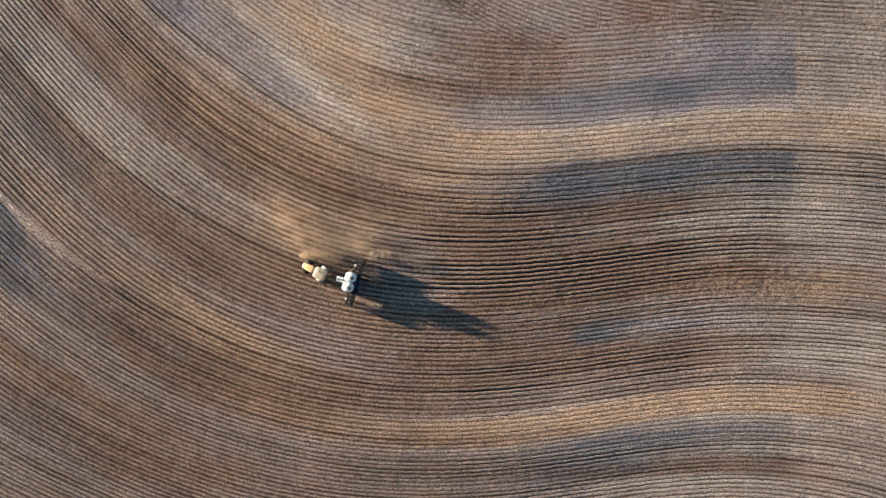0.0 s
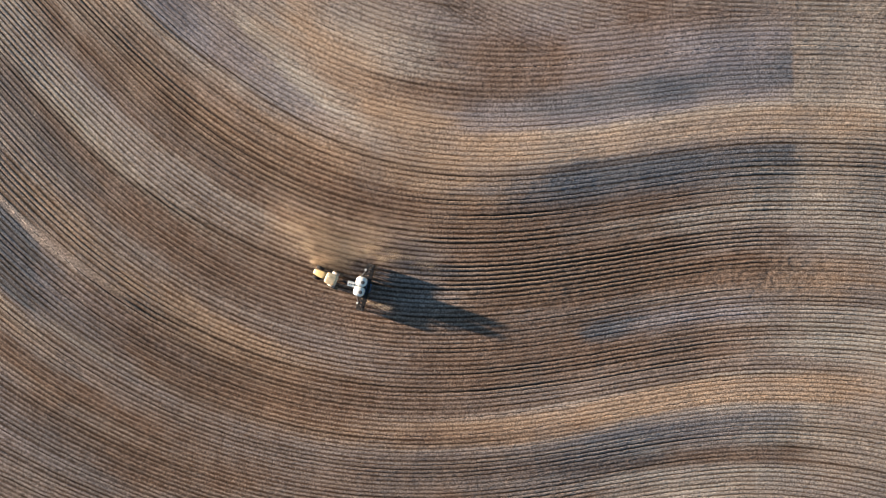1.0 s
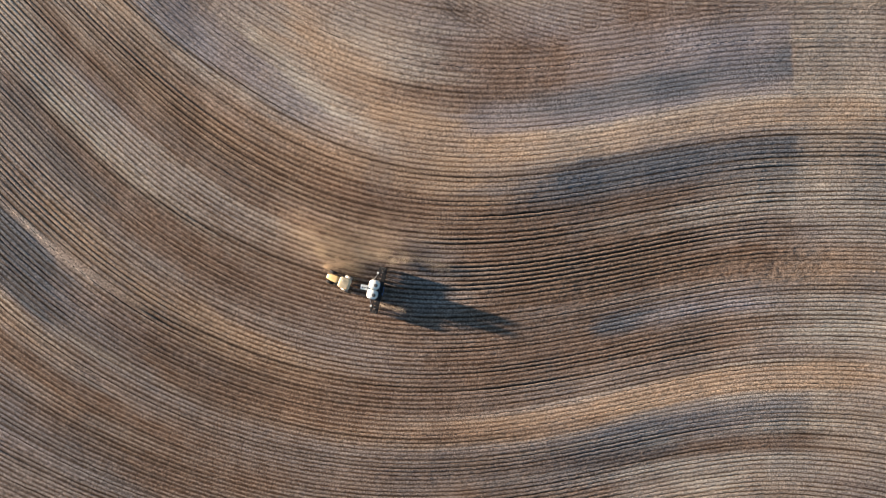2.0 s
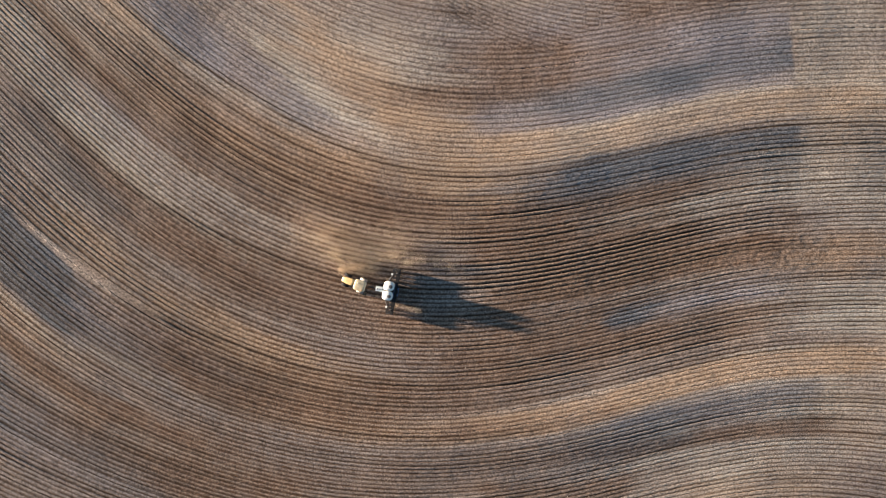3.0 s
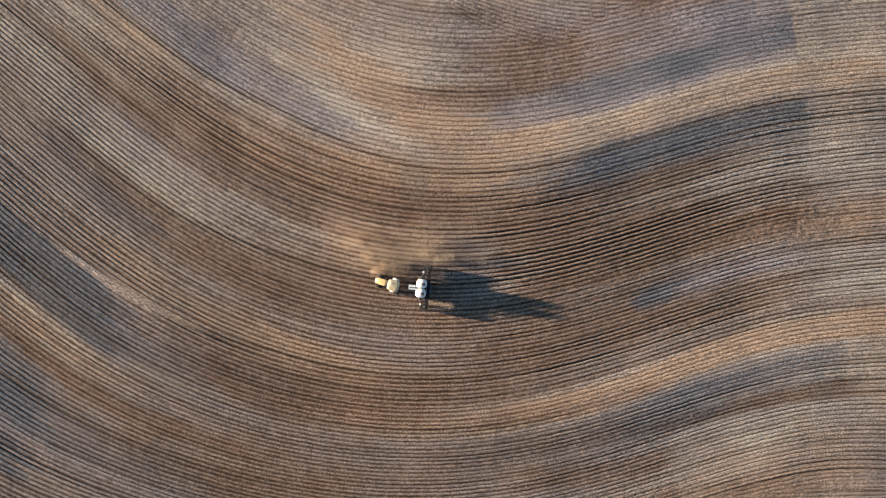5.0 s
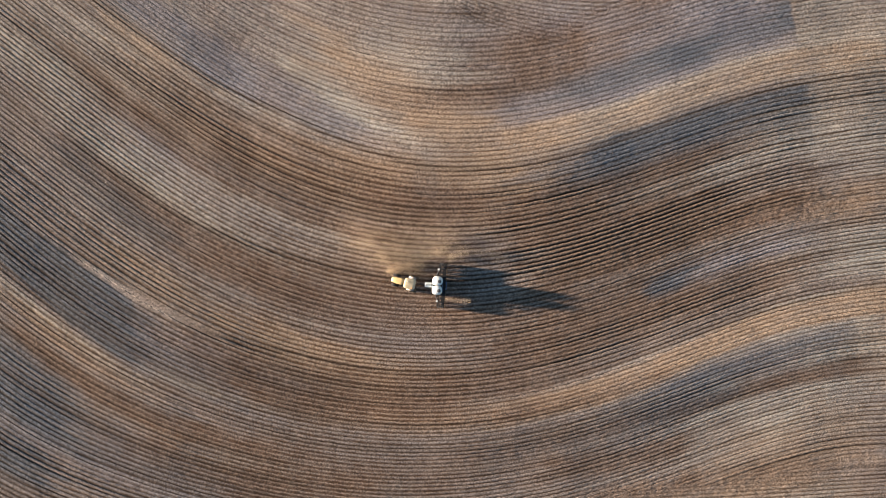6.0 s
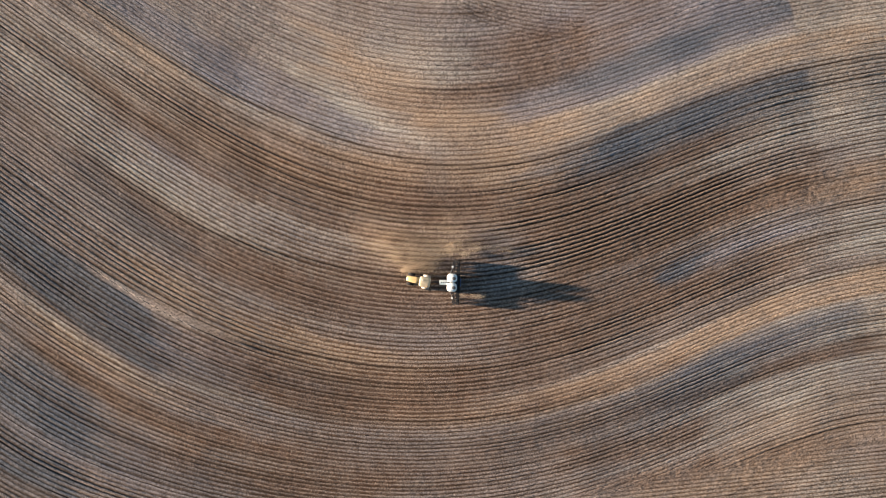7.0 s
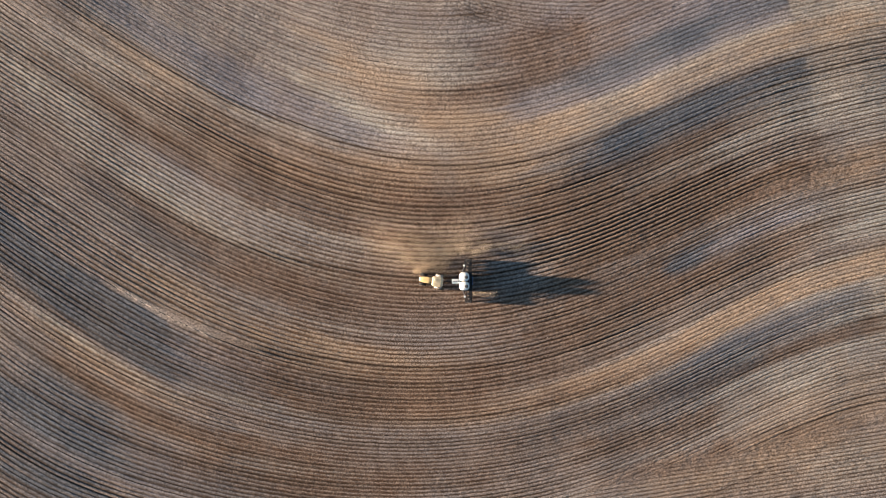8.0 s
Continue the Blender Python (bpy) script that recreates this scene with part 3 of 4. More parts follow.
    each = each * (0.82 - 0.05 * coarse + (0.25 + 0.95 * coarse) * smooth((long_way - 0.59) / 0.13)) * (1 - 0.15 * between(P, 3, 90, 6.0) * smooth((2 - X) / 20) + 0.32 * between(P, -90, -17, 8.0) * smooth((-8 - X) / 30) + 0.30 * between(P, -19, 9, 6.0) * between(X, -44, 6, 16.0)) * (1 + 1.2 * seam)                # some rows cut deeper there
    # rows of the neighbouring blocks take over beyond their edges; in the north both cross for a few metres
    (north, n_cover), (south, s_cover) = north_block(X, Y), south_block(X, Y)
    crossing = np.clip((Y - np.interp(X, *NORTH)) / 7.0, 0, 1)
    own = np.clip(1 - n_cover * (0.15 + 0.85 * crossing), 0, 1) * (1 - s_cover)
    n_cover, s_cover = n_cover * 0.9, s_cover * (1 - 0.4 * rough)
    ridge = 0.52 * (np.tile(PROFILE[:, 1], len(rows))[:, None] * each * own + comb(north, PROFILE[:, 1]) * n_cover + comb(south, PROFILE[:, 1]) * s_cover)
    Z = field_height(X, Y, P, ridge, wedge, rough, 4)
    groove = np.tile(GROOVE_SHADE, len(rows))[:, None]
    # darker rows at random and seams: deep-groove shade put into the colour
    streak = 0.68 * smooth((long_way - 0.55) / 0.16) * (1 - wedge)
    streak = np.maximum(streak, 0.92 * seam) * (0.4 + 0.6 * groove)
    pale = np.clip(pale + 0.22 * smooth((0.43 - long_way) / 0.16), 0, 0.95)
    # painted shade in the grooves; rough spots get it as random specks
    groove_shade = np.clip(groove * np.clip(each * 0.95, 0.78, 1.0) * own + comb(north, GROOVE_SHADE) * n_cover + comb(south, GROOVE_SHADE) * s_cover, 0, 1) * (1 - wedge) * (1 - 0.7 * rough)
    groove_shade = np.clip(groove_shade + (0.55 * brown + 0.36 * west_wide * (1 - wedge)) * np.tile(BROAD, len(rows))[:, None] * own, 0, 1)
    groove_shade = groove_shade * (0.72 + 0.4 * value_noise(X, P, 0.9, 16)) * (1 - 0.08 * smooth((P - 14) / 3.0)) + 0.4 * rough * smooth((value_noise(X, Y, 0.45, 17) - 0.45) / 0.3)
    h, w = ys.shape
    verts = np.stack([X, Y, Z], 2).reshape(-1, 3)
    index = np.arange(h * w).reshape(h, w)
    quads = np.stack([index[:-1, :-1], index[:-1, 1:], index[1:, 1:], index[1:, :-1]], 2).reshape(-1, 4)
    # the same sheet runs on to the horizon
    edge = np.concatenate([index[0, :-1], index[:-1, -1], index[-1, :0:-1], index[:0:-1, 0]])
    last, extra, count = edge, [], len(verts)
    faces = [quads]
    rim = verts[edge]
    for grow, drop in ((1.15, -0.05), (1.6, -0.3), (3.0, -1.0), (8.0, -3.0), (22.0, -8.0)):
        ring = np.stack([rim[:, 0] * grow, rim[:, 1] * grow, rim[:, 2] * 0.3 + drop], 1)
        extra.append(ring)
        now = count + np.arange(len(edge))
        faces.append(np.stack([last, now, np.roll(now, -1), np.roll(last, -1)], 1))
        last, count = now, count + len(edge)
    verts = np.concatenate([verts] + extra)
    quads = np.concatenate(faces)
    me = bpy.data.meshes.new("ground")
    me.vertices.add(len(verts))
    me.vertices.foreach_set("co", verts.astype(np.float32).ravel())
    me.loops.add(len(quads) * 4)
    me.loops.foreach_set("vertex_index", quads.astype(np.int32).ravel())
    me.polygons.add(len(quads))
    me.polygons.foreach_set("loop_start", np.arange(0, len(quads) * 4, 4, dtype=np.int32))
    me.update(calc_edges=True)
    for name, v in (("warm", warm), ("brown", brown), ("blue_shade", blue_shade), ("pale", pale), ("violet", violet), ("streak", streak), ("groove_shade", groove_shade)):
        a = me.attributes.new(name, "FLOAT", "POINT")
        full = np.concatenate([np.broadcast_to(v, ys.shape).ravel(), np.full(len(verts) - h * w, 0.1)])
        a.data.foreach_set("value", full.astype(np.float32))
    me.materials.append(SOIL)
    ob = new("ground", me)
    return tagged(ob, "brown tilled field with curving furrows and dry clods", "field", kind="structure")


ground = build_ground()


def ground_z(x, y):
    x, y = np.atleast_1d(np.asarray(x, float)), np.atleast_1d(np.asarray(y, float))
    return relief(x, y, line_value(x, y))


# ---------------------------------------------------------------- mesh helpers
def part(name, bm, mat, parent, label="", shade=False):
    me = bpy.data.meshes.new(name)
    bm.normal_update()
    bm.to_mesh(me)
    bm.free()
    me.materials.append(mat)
    if shade:
        me.polygons.foreach_set("use_smooth", [True] * len(me.polygons))
    ob = new(name, me)
    ob.parent = parent
    if label:
        tagged(ob, label)
    return ob


def box(bm, centre, size, bevel=0.02, turn=None, taper=1.0):
    """A bevelled box; taper narrows its top."""
    made = bmesh.ops.create_cube(bm, size=1.0)["verts"]
    for v in made:
        k = taper if v.co.z > 0 else 1.0
        v.co = Vector((v.co.x * size[0] * k, v.co.y * size[1] * k, v.co.z * size[2]))
    if bevel:
        edges = list({e for v in made for e in v.link_edges})
        made = [g for g in bmesh.ops.bevel(bm, geom=edges, offset=min(bevel, min(size) * 0.4), segments=2, profile=0.7, affect="EDGES")["verts"]] + [v for v in made if v.is_valid]
    m = Matrix.Translation(centre) @ (turn or Matrix())
    done = set()
    for v in made:
        if v.is_valid and v not in done:
            v.co = m @ v.co
            done.add(v)
    return bm


def rod(bm, a, b, r, sides=10, r2=None):
    a, b = Vector(a), Vector(b)
    m = Matrix.Translation((a + b) / 2) @ (b - a).to_track_quat("Z", "Y").to_matrix().to_4x4()
    bmesh.ops.create_cone(bm, cap_ends=True, segments=sides, radius1=r, radius2=r if r2 is None else r2, depth=(b - a).length, matrix=m)
    return bm


def lathe(bm, profile, m, sides=28, closed=False):
    """Turns (radius, height) pairs round the z axis of m."""
    rings = []
    for r, h in profile:
        rings.append([bm.verts.new(m @ Vector((r * math.cos(2 * math.pi * k / sides), r * math.sin(2 * math.pi * k / sides), h))) for k in range(sides)])
    pairs = list(zip(rings, rings[1:])) + ([(rings[-1], rings[0])] if closed else [])
    for lo, hi in pairs:
        for k in range(sides):
            bm.faces.new((lo[k], lo[(k + 1) % sides], hi[(k + 1) % sides], hi[k]))
    if not closed:
        bm.faces.new(rings[0][::-1])
        bm.faces.new(rings[-1])
    return bm


def tube(bm, points, r, sides=8):
    """A bent pipe along points."""
    pts = [Vector(p) for p in points]
    rings = []
    for i, p in enumerate(pts):
        way = (pts[min(i + 1, len(pts) - 1)] - pts[max(i - 1, 0)]).normalized()
        q = way.to_track_quat("Z", "Y")
        rings.append([bm.verts.new(p + q @ Vector((r * math.cos(2 * math.pi * k / sides), r * math.sin(2 * math.pi * k / sides), 0))) for k in range(sides)])
    for lo, hi in zip(rings, rings[1:]):
        for k in range(sides):
            bm.faces.new((lo[k], lo[(k + 1) % sides], hi[(k + 1) % sides], hi[k]))
    bm.faces.new(rings[0][::-1])
    bm.faces.new(rings[-1])
    return bm


def loft(bm, sections, caps=True):
    """Skins closed rings of equal length."""
    rings = [[bm.verts.new(p) for p in s] for s in sections]
    n = len(rings[0])
    for lo, hi in zip(rings, rings[1:]):
        for k in range(n):
            bm.faces.new((lo[k], lo[(k + 1) % n], hi[(k + 1) % n], hi[k]))
    if caps:
        bm.faces.new(rings[0][::-1])
        bm.faces.new(rings[-1])
    return bm


def rounded(x, half, z0, z1, r, n=5):
    """A rounded rectangle across the x axis."""
    out = []
    for cy, cz, a0 in ((half - r, z1 - r, 0), (-half + r, z1 - r, 90), (-half + r, z0 + r, 180), (half - r, z0 + r, 270)):
        for k in range(n):
            a = radians(a0 + 90 * k / (n - 1))
            out.append(Vector((x, cy + r * math.cos(a), cz + r * math.sin(a))))
    return out


B = bmesh.new
ACROSS = pose(0, 0, 0, 90, 0, 0)      # a lathe's axis laid across the machine


def wheel(name, parent, x, y, radius, width, rim_r, lugs, rim_mat, inward):
    """A lugged farm wheel: tyre and rim under one wheel."""
    hub = new(name)
    hub.parent = parent
    hub.matrix_basis = pose(x, y, radius - 0.03)
    w = width / 2
    bm = lathe(B(), [(rim_r, -w * 0.8), (rim_r * 1.12, -w), (radius * 0.86, -w), (radius * 0.94, -w * 0.82), (radius * 0.95, 0), (radius * 0.94, w * 0.82),
                     (radius * 0.86, w), (rim_r * 1.12, w), (rim_r, w * 0.8)], ACROSS, 36, closed=True)
    for k in range(lugs):
        for side in (-1, 1):
            a = 2 * math.pi * (k + (0.5 if side > 0 else 0)) / lugs
            m = Matrix.Rotation(a, 4, "Y") @ Matrix.Translation((0, side * w * 0.48, radius * 0.965)) @ Matrix.Rotation(side * radians(38), 4, "Z")
            box(bm, (0, 0, 0), (0.055, w * 1.05, radius * 0.075), 0.0, None)
            for v in bm.verts[-8:]:
                v.co = m @ v.co
    part("tyre", bm, RUBBER, hub)
    bm = lathe(B(), [(rim_r * 1.02, -w * 0.78), (rim_r * 0.9, -w * 0.74), (rim_r * 0.84, inward * w * 0.15), (rim_r * 0.32, inward * w * 0.30), (rim_r * 0.28, inward * w * 0.5),
                     (0.04, inward * w * 0.52)], ACROSS, 28)
    for k in range(8):
        a = 2 * math.pi * k / 8
        rod(bm, (0.45 * rim_r * math.cos(a), -inward * w * 0.1, 0.45 * rim_r * math.sin(a)), (0.45 * rim_r * math.cos(a), -inward * w * 0.42, 0.45 * rim_r * math.sin(a)), 0.025, 6)
    part("rim", bm, rim_mat, hub)
    return hub


# ---------------------------------------------------------------- the tractor
# Its own axes: x ahead, y to its left, the origin below the rear axle.
def stand(x, y, back, heading):
    """The pose on the field of a machine whose origin lies that far behind the point (x, y)."""
    x, y = x - back * math.cos(radians(heading)), y - back * math.sin(radians(heading))
    return pose(x, y, float(ground_z(x, y)[0]) + 0.02, 0, 0, heading)


def build_tractor():
    t = tagged(new("tractor"), "dusty yellow farm tractor with cream cab roof on tilled soil", "tractor")
    t.matrix_basis = stand(-24.6, -2.75, 3.75, 155.0)
    # frame and engine block
    bm = B()
    box(bm, (1.6, 0, 0.85), (3.6, 0.62, 0.42), 0.05)
    box(bm, (0.1, 0, 0.95), (1.1, 0.8, 0.7), 0.08)
    rod(bm, (0, -1.15, 0.93), (0, 1.15, 0.93), 0.14, 14)
    rod(bm, (2.85, -0.85, 0.68), (2.85, 0.85, 0.68), 0.10, 12)
    box(bm, (2.85, 0, 0.72), (0.4, 0.5, 0.3), 0.04)
    part("chassis", bm, DARK, t, "dark steel chassis and axles")
    # hood: lofted, lower and narrower to the nose
    hood = part("hood", loft(B(), [rounded(1.05, 0.62, 1.0, 1.98, 0.16), rounded(1.9, 0.62, 1.0, 1.93, 0.17), rounded(2.8, 0.58, 0.98, 1.80, 0.19),
                                   rounded(3.4, 0.47, 0.98, 1.66, 0.20), rounded(3.62, 0.43, 1.0, 1.52, 0.20), rounded(3.72, 0.34, 1.06, 1.38, 0.13)]), YELLOW, t, "yellow painted hood", True)
    bm = B()
    for k in range(9):
        box(bm, (3.735, 0, 1.06 + 0.035 * k), (0.03, 0.56 - 0.02 * abs(k - 4), 0.016), 0.0)
    part("grille", bm, BLACK, hood, "black slatted grille")
    for s in (-1, 1):
        for k in range(6):
            part("side_vent", box(B(), (1.7 + 0.17 * k, s * 0.605, 1.45), (0.10, 0.05, 0.28), 0.0, Matrix.Rotation(0.25, 4, "Y")), BLACK, hood)
        part("headlight", box(B(), (3.655, s * 0.27, 1.40), (0.08, 0.17, 0.10), 0.03), LENS, hood, "clear headlight")
    bm = B()
    box(bm, (2.2, 0, 1.925), (1.5, 0.10, 0.03), 0.01, Matrix.Rotation(radians(5.5), 4, "Y"))
    part("hood_crease", bm, YELLOW, hood)
    bm = rod(B(), (1.32, -0.42, 1.7), (1.32, -0.42, 2.75), 0.065, 14)
    tube(bm, [(1.32, -0.42, 2.72), (1.30, -0.42, 2.86), (1.22, -0.42, 2.95)], 0.05)
    rod(bm, (1.32, -0.42, 1.9), (1.32, -0.42, 2.35), 0.10, 14)
    part("exhaust_pipe", bm, STEEL, t, "heat-stained steel exhaust stack")
    bm = rod(B(), (1.35, 0.40, 1.75), (1.35, 0.40, 2.2), 0.06, 12)
    rod(bm, (1.35, 0.40, 2.2), (1.35, 0.40, 2.42), 0.12, 16)
    part("air_intake", bm, BLACK, t)
    # cab
    bm = B()
    for x, y, lean in ((1.0, 0.62, 0.06), (1.0, -0.62, 0.06), (-0.62, 0.80, -0.05), (-0.62, -0.80, -0.05), (0.2, 0.86, 0.0), (0.2, -0.86, 0.0)):
        rod(bm, (x + lean, y, 1.25), (x, y * 0.98, 2.72), 0.045, 8)
    box(bm, (0.15, 0, 1.25), (1.8, 1.5, 0.16), 0.04)
    part("cab_frame", bm, BLACK, t, "black cab pillars and floor")
    for name, a, b in (("windscreen", (1.03, -0.58), (1.03, 0.58)), ("rear_window", (-0.64, 0.74), (-0.64, -0.74)), ("side_window", (0.95, 0.66), (-0.58, 0.83)), ("side_window", (-0.58, -0.83), (0.95, -0.66))):
        (ax, ay), (bx, by) = a, b
        bm = B()
        way = Vector((bx - ax, by - ay, 0))
        out = Vector((way.y, -way.x, 0)).normalized() * 0.006
        ring = [Vector((ax, ay, 1.36)), Vector((bx, by, 1.36)), Vector((bx, by, 2.66)), Vector((ax, ay, 2.66))]
        loft(bm, [[p - out for p in ring], [p + out for p in ring]])
        part(name, bm, GLASS, t, "dusty cab glass").visible_shadow = False
    roof = part("cab_roof", loft(B(), [[Vector((0.12 + rx * math.copysign(abs(math.cos(a)) ** 0.42, math.cos(a)), ry * math.copysign(abs(math.sin(a)) ** 0.42, math.sin(a)), z))
                                       for a in [2 * math.pi * k / 40 for k in range(40)]] for rx, ry, z in
                                      ((0.98, 0.92, 2.68), (1.06, 1.00, 2.72), (1.08, 1.02, 2.84), (1.02, 0.96, 2.95), (0.84, 0.78, 3.01), (0.50, 0.45, 3.03))]), CREAM, t, "cream cab roof dulled by dust", True)
    part("roof_hatch", box(B(), (0.30, 0.12, 3.022), (0.42, 0.42, 0.03), 0.012), CREAM, roof)
    part("air_conditioner", box(B(), (-0.46, 0, 3.002), (0.30, 0.6, 0.05), 0.02), CREAM, roof)
    part("beacon", lathe(B(), [(0.07, 3.02), (0.075, 3.06), (0.06, 3.16), (0.02, 3.19)], pose(-0.45, 0.72, 0), 14), AMBER, roof, "amber warning beacon")
    bm = rod(B(), (0.62, -0.30, 3.02), (0.62, -0.30, 3.14), 0.12, 18, 0.09)
    part("antenna", bm, WHITE, roof, "small white dome antenna")
    for s in (-1, 1):
        for x in (1.17, -0.95):
            part("work_light", box(B(), (x, s * 0.6, 2.80), (0.07, 0.20, 0.12), 0.02), LENS, roof, "clear work light")
    bm = box(B(), (-0.1, 0, 1.62), (0.5, 0.55, 0.16), 0.05)
    box(bm, (-0.34, 0, 2.02), (0.14, 0.5, 0.75), 0.05, Matrix.Rotation(-0.15, 4, "Y"))
    part("driver_seat", bm, BLACK, t, "empty black seat")
    bm = lathe(B(), [(0.17, 1.92), (0.20, 1.93), (0.20, 1.95), (0.17, 1.96)], pose(0.55, 0, 0), 20, closed=True)
    rod(bm, (0.78, 0, 1.3), (0.55, 0, 1.94), 0.03, 8)
    part("steering_wheel", bm, BLACK, t)
    # fenders curve over the rear wheels
    for s in (-1, 1):
        secs = []
        for k in range(13):
            a = radians(10 + 105 * k / 12)
            c, d = math.cos(a), math.sin(a)
            secs.append([Vector((-0.42 + r * c, s * y, 0.95 + r * d)) for r, y in ((1.06, 0.78), (1.06, 1.30), (1.03, 1.34), (1.02, 1.30), (1.02, 0.78))])
        part("fender", loft(B(), secs), GREY, t, "grey rear fender caked with dust")
        bm = box(B(), (-0.92, s * 1.0, 1.78), (0.05, 0.18, 0.08), 0.02)
        part("tail_light", bm, RED, t)
        secs = []
        for k in range(9):
            a = radians(25 + 120 * k / 8)
            c, d = math.cos(a), math.sin(a)
            secs.append([Vector((2.85 + r * c, s * y, 0.68 + r * d)) for r, y in ((0.80, 0.74), (0.80, 1.16), (0.78, 1.18), (0.775, 1.16), (0.775, 0.74))])
        part("front_fender", loft(B(), secs), BLACK, t)
        bm = tube(B(), [(0.98, s * 0.66, 2.55), (1.15, s * 1.0, 2.5), (1.18, s * 1.22, 2.42)], 0.018)
        box(bm, (1.2, s * 1.27, 2.32), (0.05, 0.2, 0.36), 0.02)
        part("mirror", bm, BLACK, t)
        bm = B()
        for k in range(4):
            box(bm, (0.75 + 0.02 * k, s * (1.0 + 0.05 * (3 - k)), 0.42 + 0.24 * k), (0.42, 0.22, 0.03), 0.008)
        rod(bm, (0.55, s * 1.15, 0.4), (0.62, s * 0.95, 1.2), 0.02, 6)
        rod(bm, (0.97, s * 1.15, 0.4), (1.0, s * 0.95, 1.2), 0.02, 6)
        part("cab_steps", bm, DARK, t)
        part("fuel_tank", box(B(), (1.45, s * 0.56, 0.85), (1.0, 0.42, 0.5), 0.12), BLACK, t)
        wheel("rear_wheel", t, -0.42, s * 1.22, 0.98, 0.62, 0.52, 18, YELLOW, s)
        wheel("front_wheel", t, 2.85, s * 0.95, 0.72, 0.46, 0.38, 16, YELLOW, s)
    bm = B()
    for k in range(9):
        box(bm, (3.86, -0.36 + 0.09 * k, 0.82), (0.24, 0.075, 0.42), 0.02)
    box(bm, (3.70, 0, 0.80), (0.2, 0.5, 0.2), 0.02)
    part("front_weights", bm, DARK, t, "black cast front weights")
    bm = B()
    for s in (-1, 1):
        tube(bm, [(-0.45, s * 0.3, 0.7), (-0.9, s * 0.42, 0.62), (-1.25, s * 0.46, 0.6)], 0.045)
        rod(bm, (-0.45, s * 0.35, 1.25), (-0.95, s * 0.43, 0.65), 0.035, 8)
    tube(bm, [(-0.45, 0, 1.15), (-0.8, 0, 1.2), (-1.15, 0, 1.15)], 0.04)
    box(bm, (-0.85, 0, 0.48), (1.3, 0.12, 0.06), 0.01)
    part("hitch", bm, DARK, t, "dark three-point hitch and drawbar")
    return t


tractor = build_tractor()


# ---------------------------------------------------------------- the planter with its two tanks
def build_planter():
    t = tagged(new("planter"), "wide row planter with two white liquid tanks, towed behind the tractor", "planter")
    t.matrix_basis = stand(-16.3, -5.75, 0.42, 164.0)            # below the toolbar
    bm = B()
    box(bm, (0, 0, 0.95), (0.20, 8.6, 0.20), 0.02)
    box(bm, (0.42, 0, 0.95), (0.14, 4.6, 0.14), 0.02)
    for y in (-2.2, -1.1, 0, 1.1, 2.2):
        box(bm, (0.21, y, 0.95), (0.34, 0.10, 0.12), 0.01)
    part("toolbar", bm, DARK, t, "dark steel toolbar with folding wings")
    bm = B()
    box(bm, (2.15, 0, 0.78), (3.6, 0.22, 0.20), 0.02)
    rod(bm, (3.9, 0, 0.78), (4.2, 0.0, 0.55), 0.07, 10)
    for s in (-1, 1):
        rod(bm, (0.1, s * 2.2, 0.95), (2.9, s * 0.1, 0.8), 0.055, 8)
    part("tongue", bm, DARK, t)
    # deck and white box ahead of the tanks
    bm = box(B(), (1.98, 0, 1.62), (1.62, 0.92, 0.62), 0.06)
    case = part("supply_box", bm, WHITE, t, "white rectangular supply box")
    for k, y in enumerate((0.0, 0.0, 0.0)):
        part("cap", box(B(), (1.55 + 0.42 * k, 0.02 * (k - 1), 1.945), (0.22, 0.26 - 0.05 * (k % 2), 0.04), 0.012), LID, case, "dark cap on the white box")
    bm = B()
    for s in (-1, 1):
        box(bm, (1.2, s * 0.5, 1.25), (2.6, 0.10, 0.12), 0.01)
        for x in (0.1, 1.2, 2.5):
            rod(bm, (x, s * 0.5, 0.9), (x, s * 0.5, 1.3), 0.05, 8)
    for x in (-0.3, 0.5, 1.1, 1.9, 2.6):
        box(bm, (x, 0, 1.27), (0.10, 2.5 if x < 1.3 else 1.1, 0.09), 0.01)
    part("tank_cradle", bm, DARK, t)
    for s in (-1, 1):
        cx, cy = 0.42, s * 0.885
        prof = [(0.55, 1.42), (0.78, 1.47), (0.86, 1.60), (0.875, 1.95), (0.885, 2.0), (0.875, 2.05), (0.875, 2.45), (0.885, 2.5), (0.875, 2.55), (0.85, 2.85), (0.74, 3.10), (0.52, 3.25), (0.32, 3.30), (0.10, 3.31)]
        blunt = lambda v: math.copysign(abs(v) ** 0.72, v)           # rounded-square plan
        rings = [[Vector((cx + 1.10 * r * blunt(math.cos(a)), cy + 0.98 * r * blunt(math.sin(a)), z)) for a in [2 * math.pi * k / 40 for k in range(40)]] for r, z in prof]
        tank = part("tank", loft(B(), rings), WHITE, t, "white polythene liquid tank", True)
        part("lid", lathe(B(), [(0.33, 3.20), (0.34, 3.325), (0.32, 3.35), (0.12, 3.36), (0.11, 3.38), (0.02, 3.385)], pose(cx - 0.36, cy + 0.04, 0), 22), LID, tank, "dark grey screw lid")
        bm = B()
        for x in (-0.42, 0.42):
            pts = []
            for k in range(15):
                a = math.pi * k / 14
                pts.append((cx + x, cy + 0.90 * math.cos(a), 1.5 + (1.60 if k not in (0, 14) else 0) * math.sin(a) ** 0.6 + 0.05))
            tube(bm, pts, 0.018, 6)
        part("strap", bm, STEEL, tank)
        part("sight_pipe", tube(B(), [(cx + 0.9, cy - s * 0.45, 1.5), (cx + 0.93, cy - s * 0.45, 2.2), (cx + 0.8, cy - s * 0.43, 2.95)], 0.02), BLACK, tank)
    # blue rear frame behind the tanks
    bm = B()
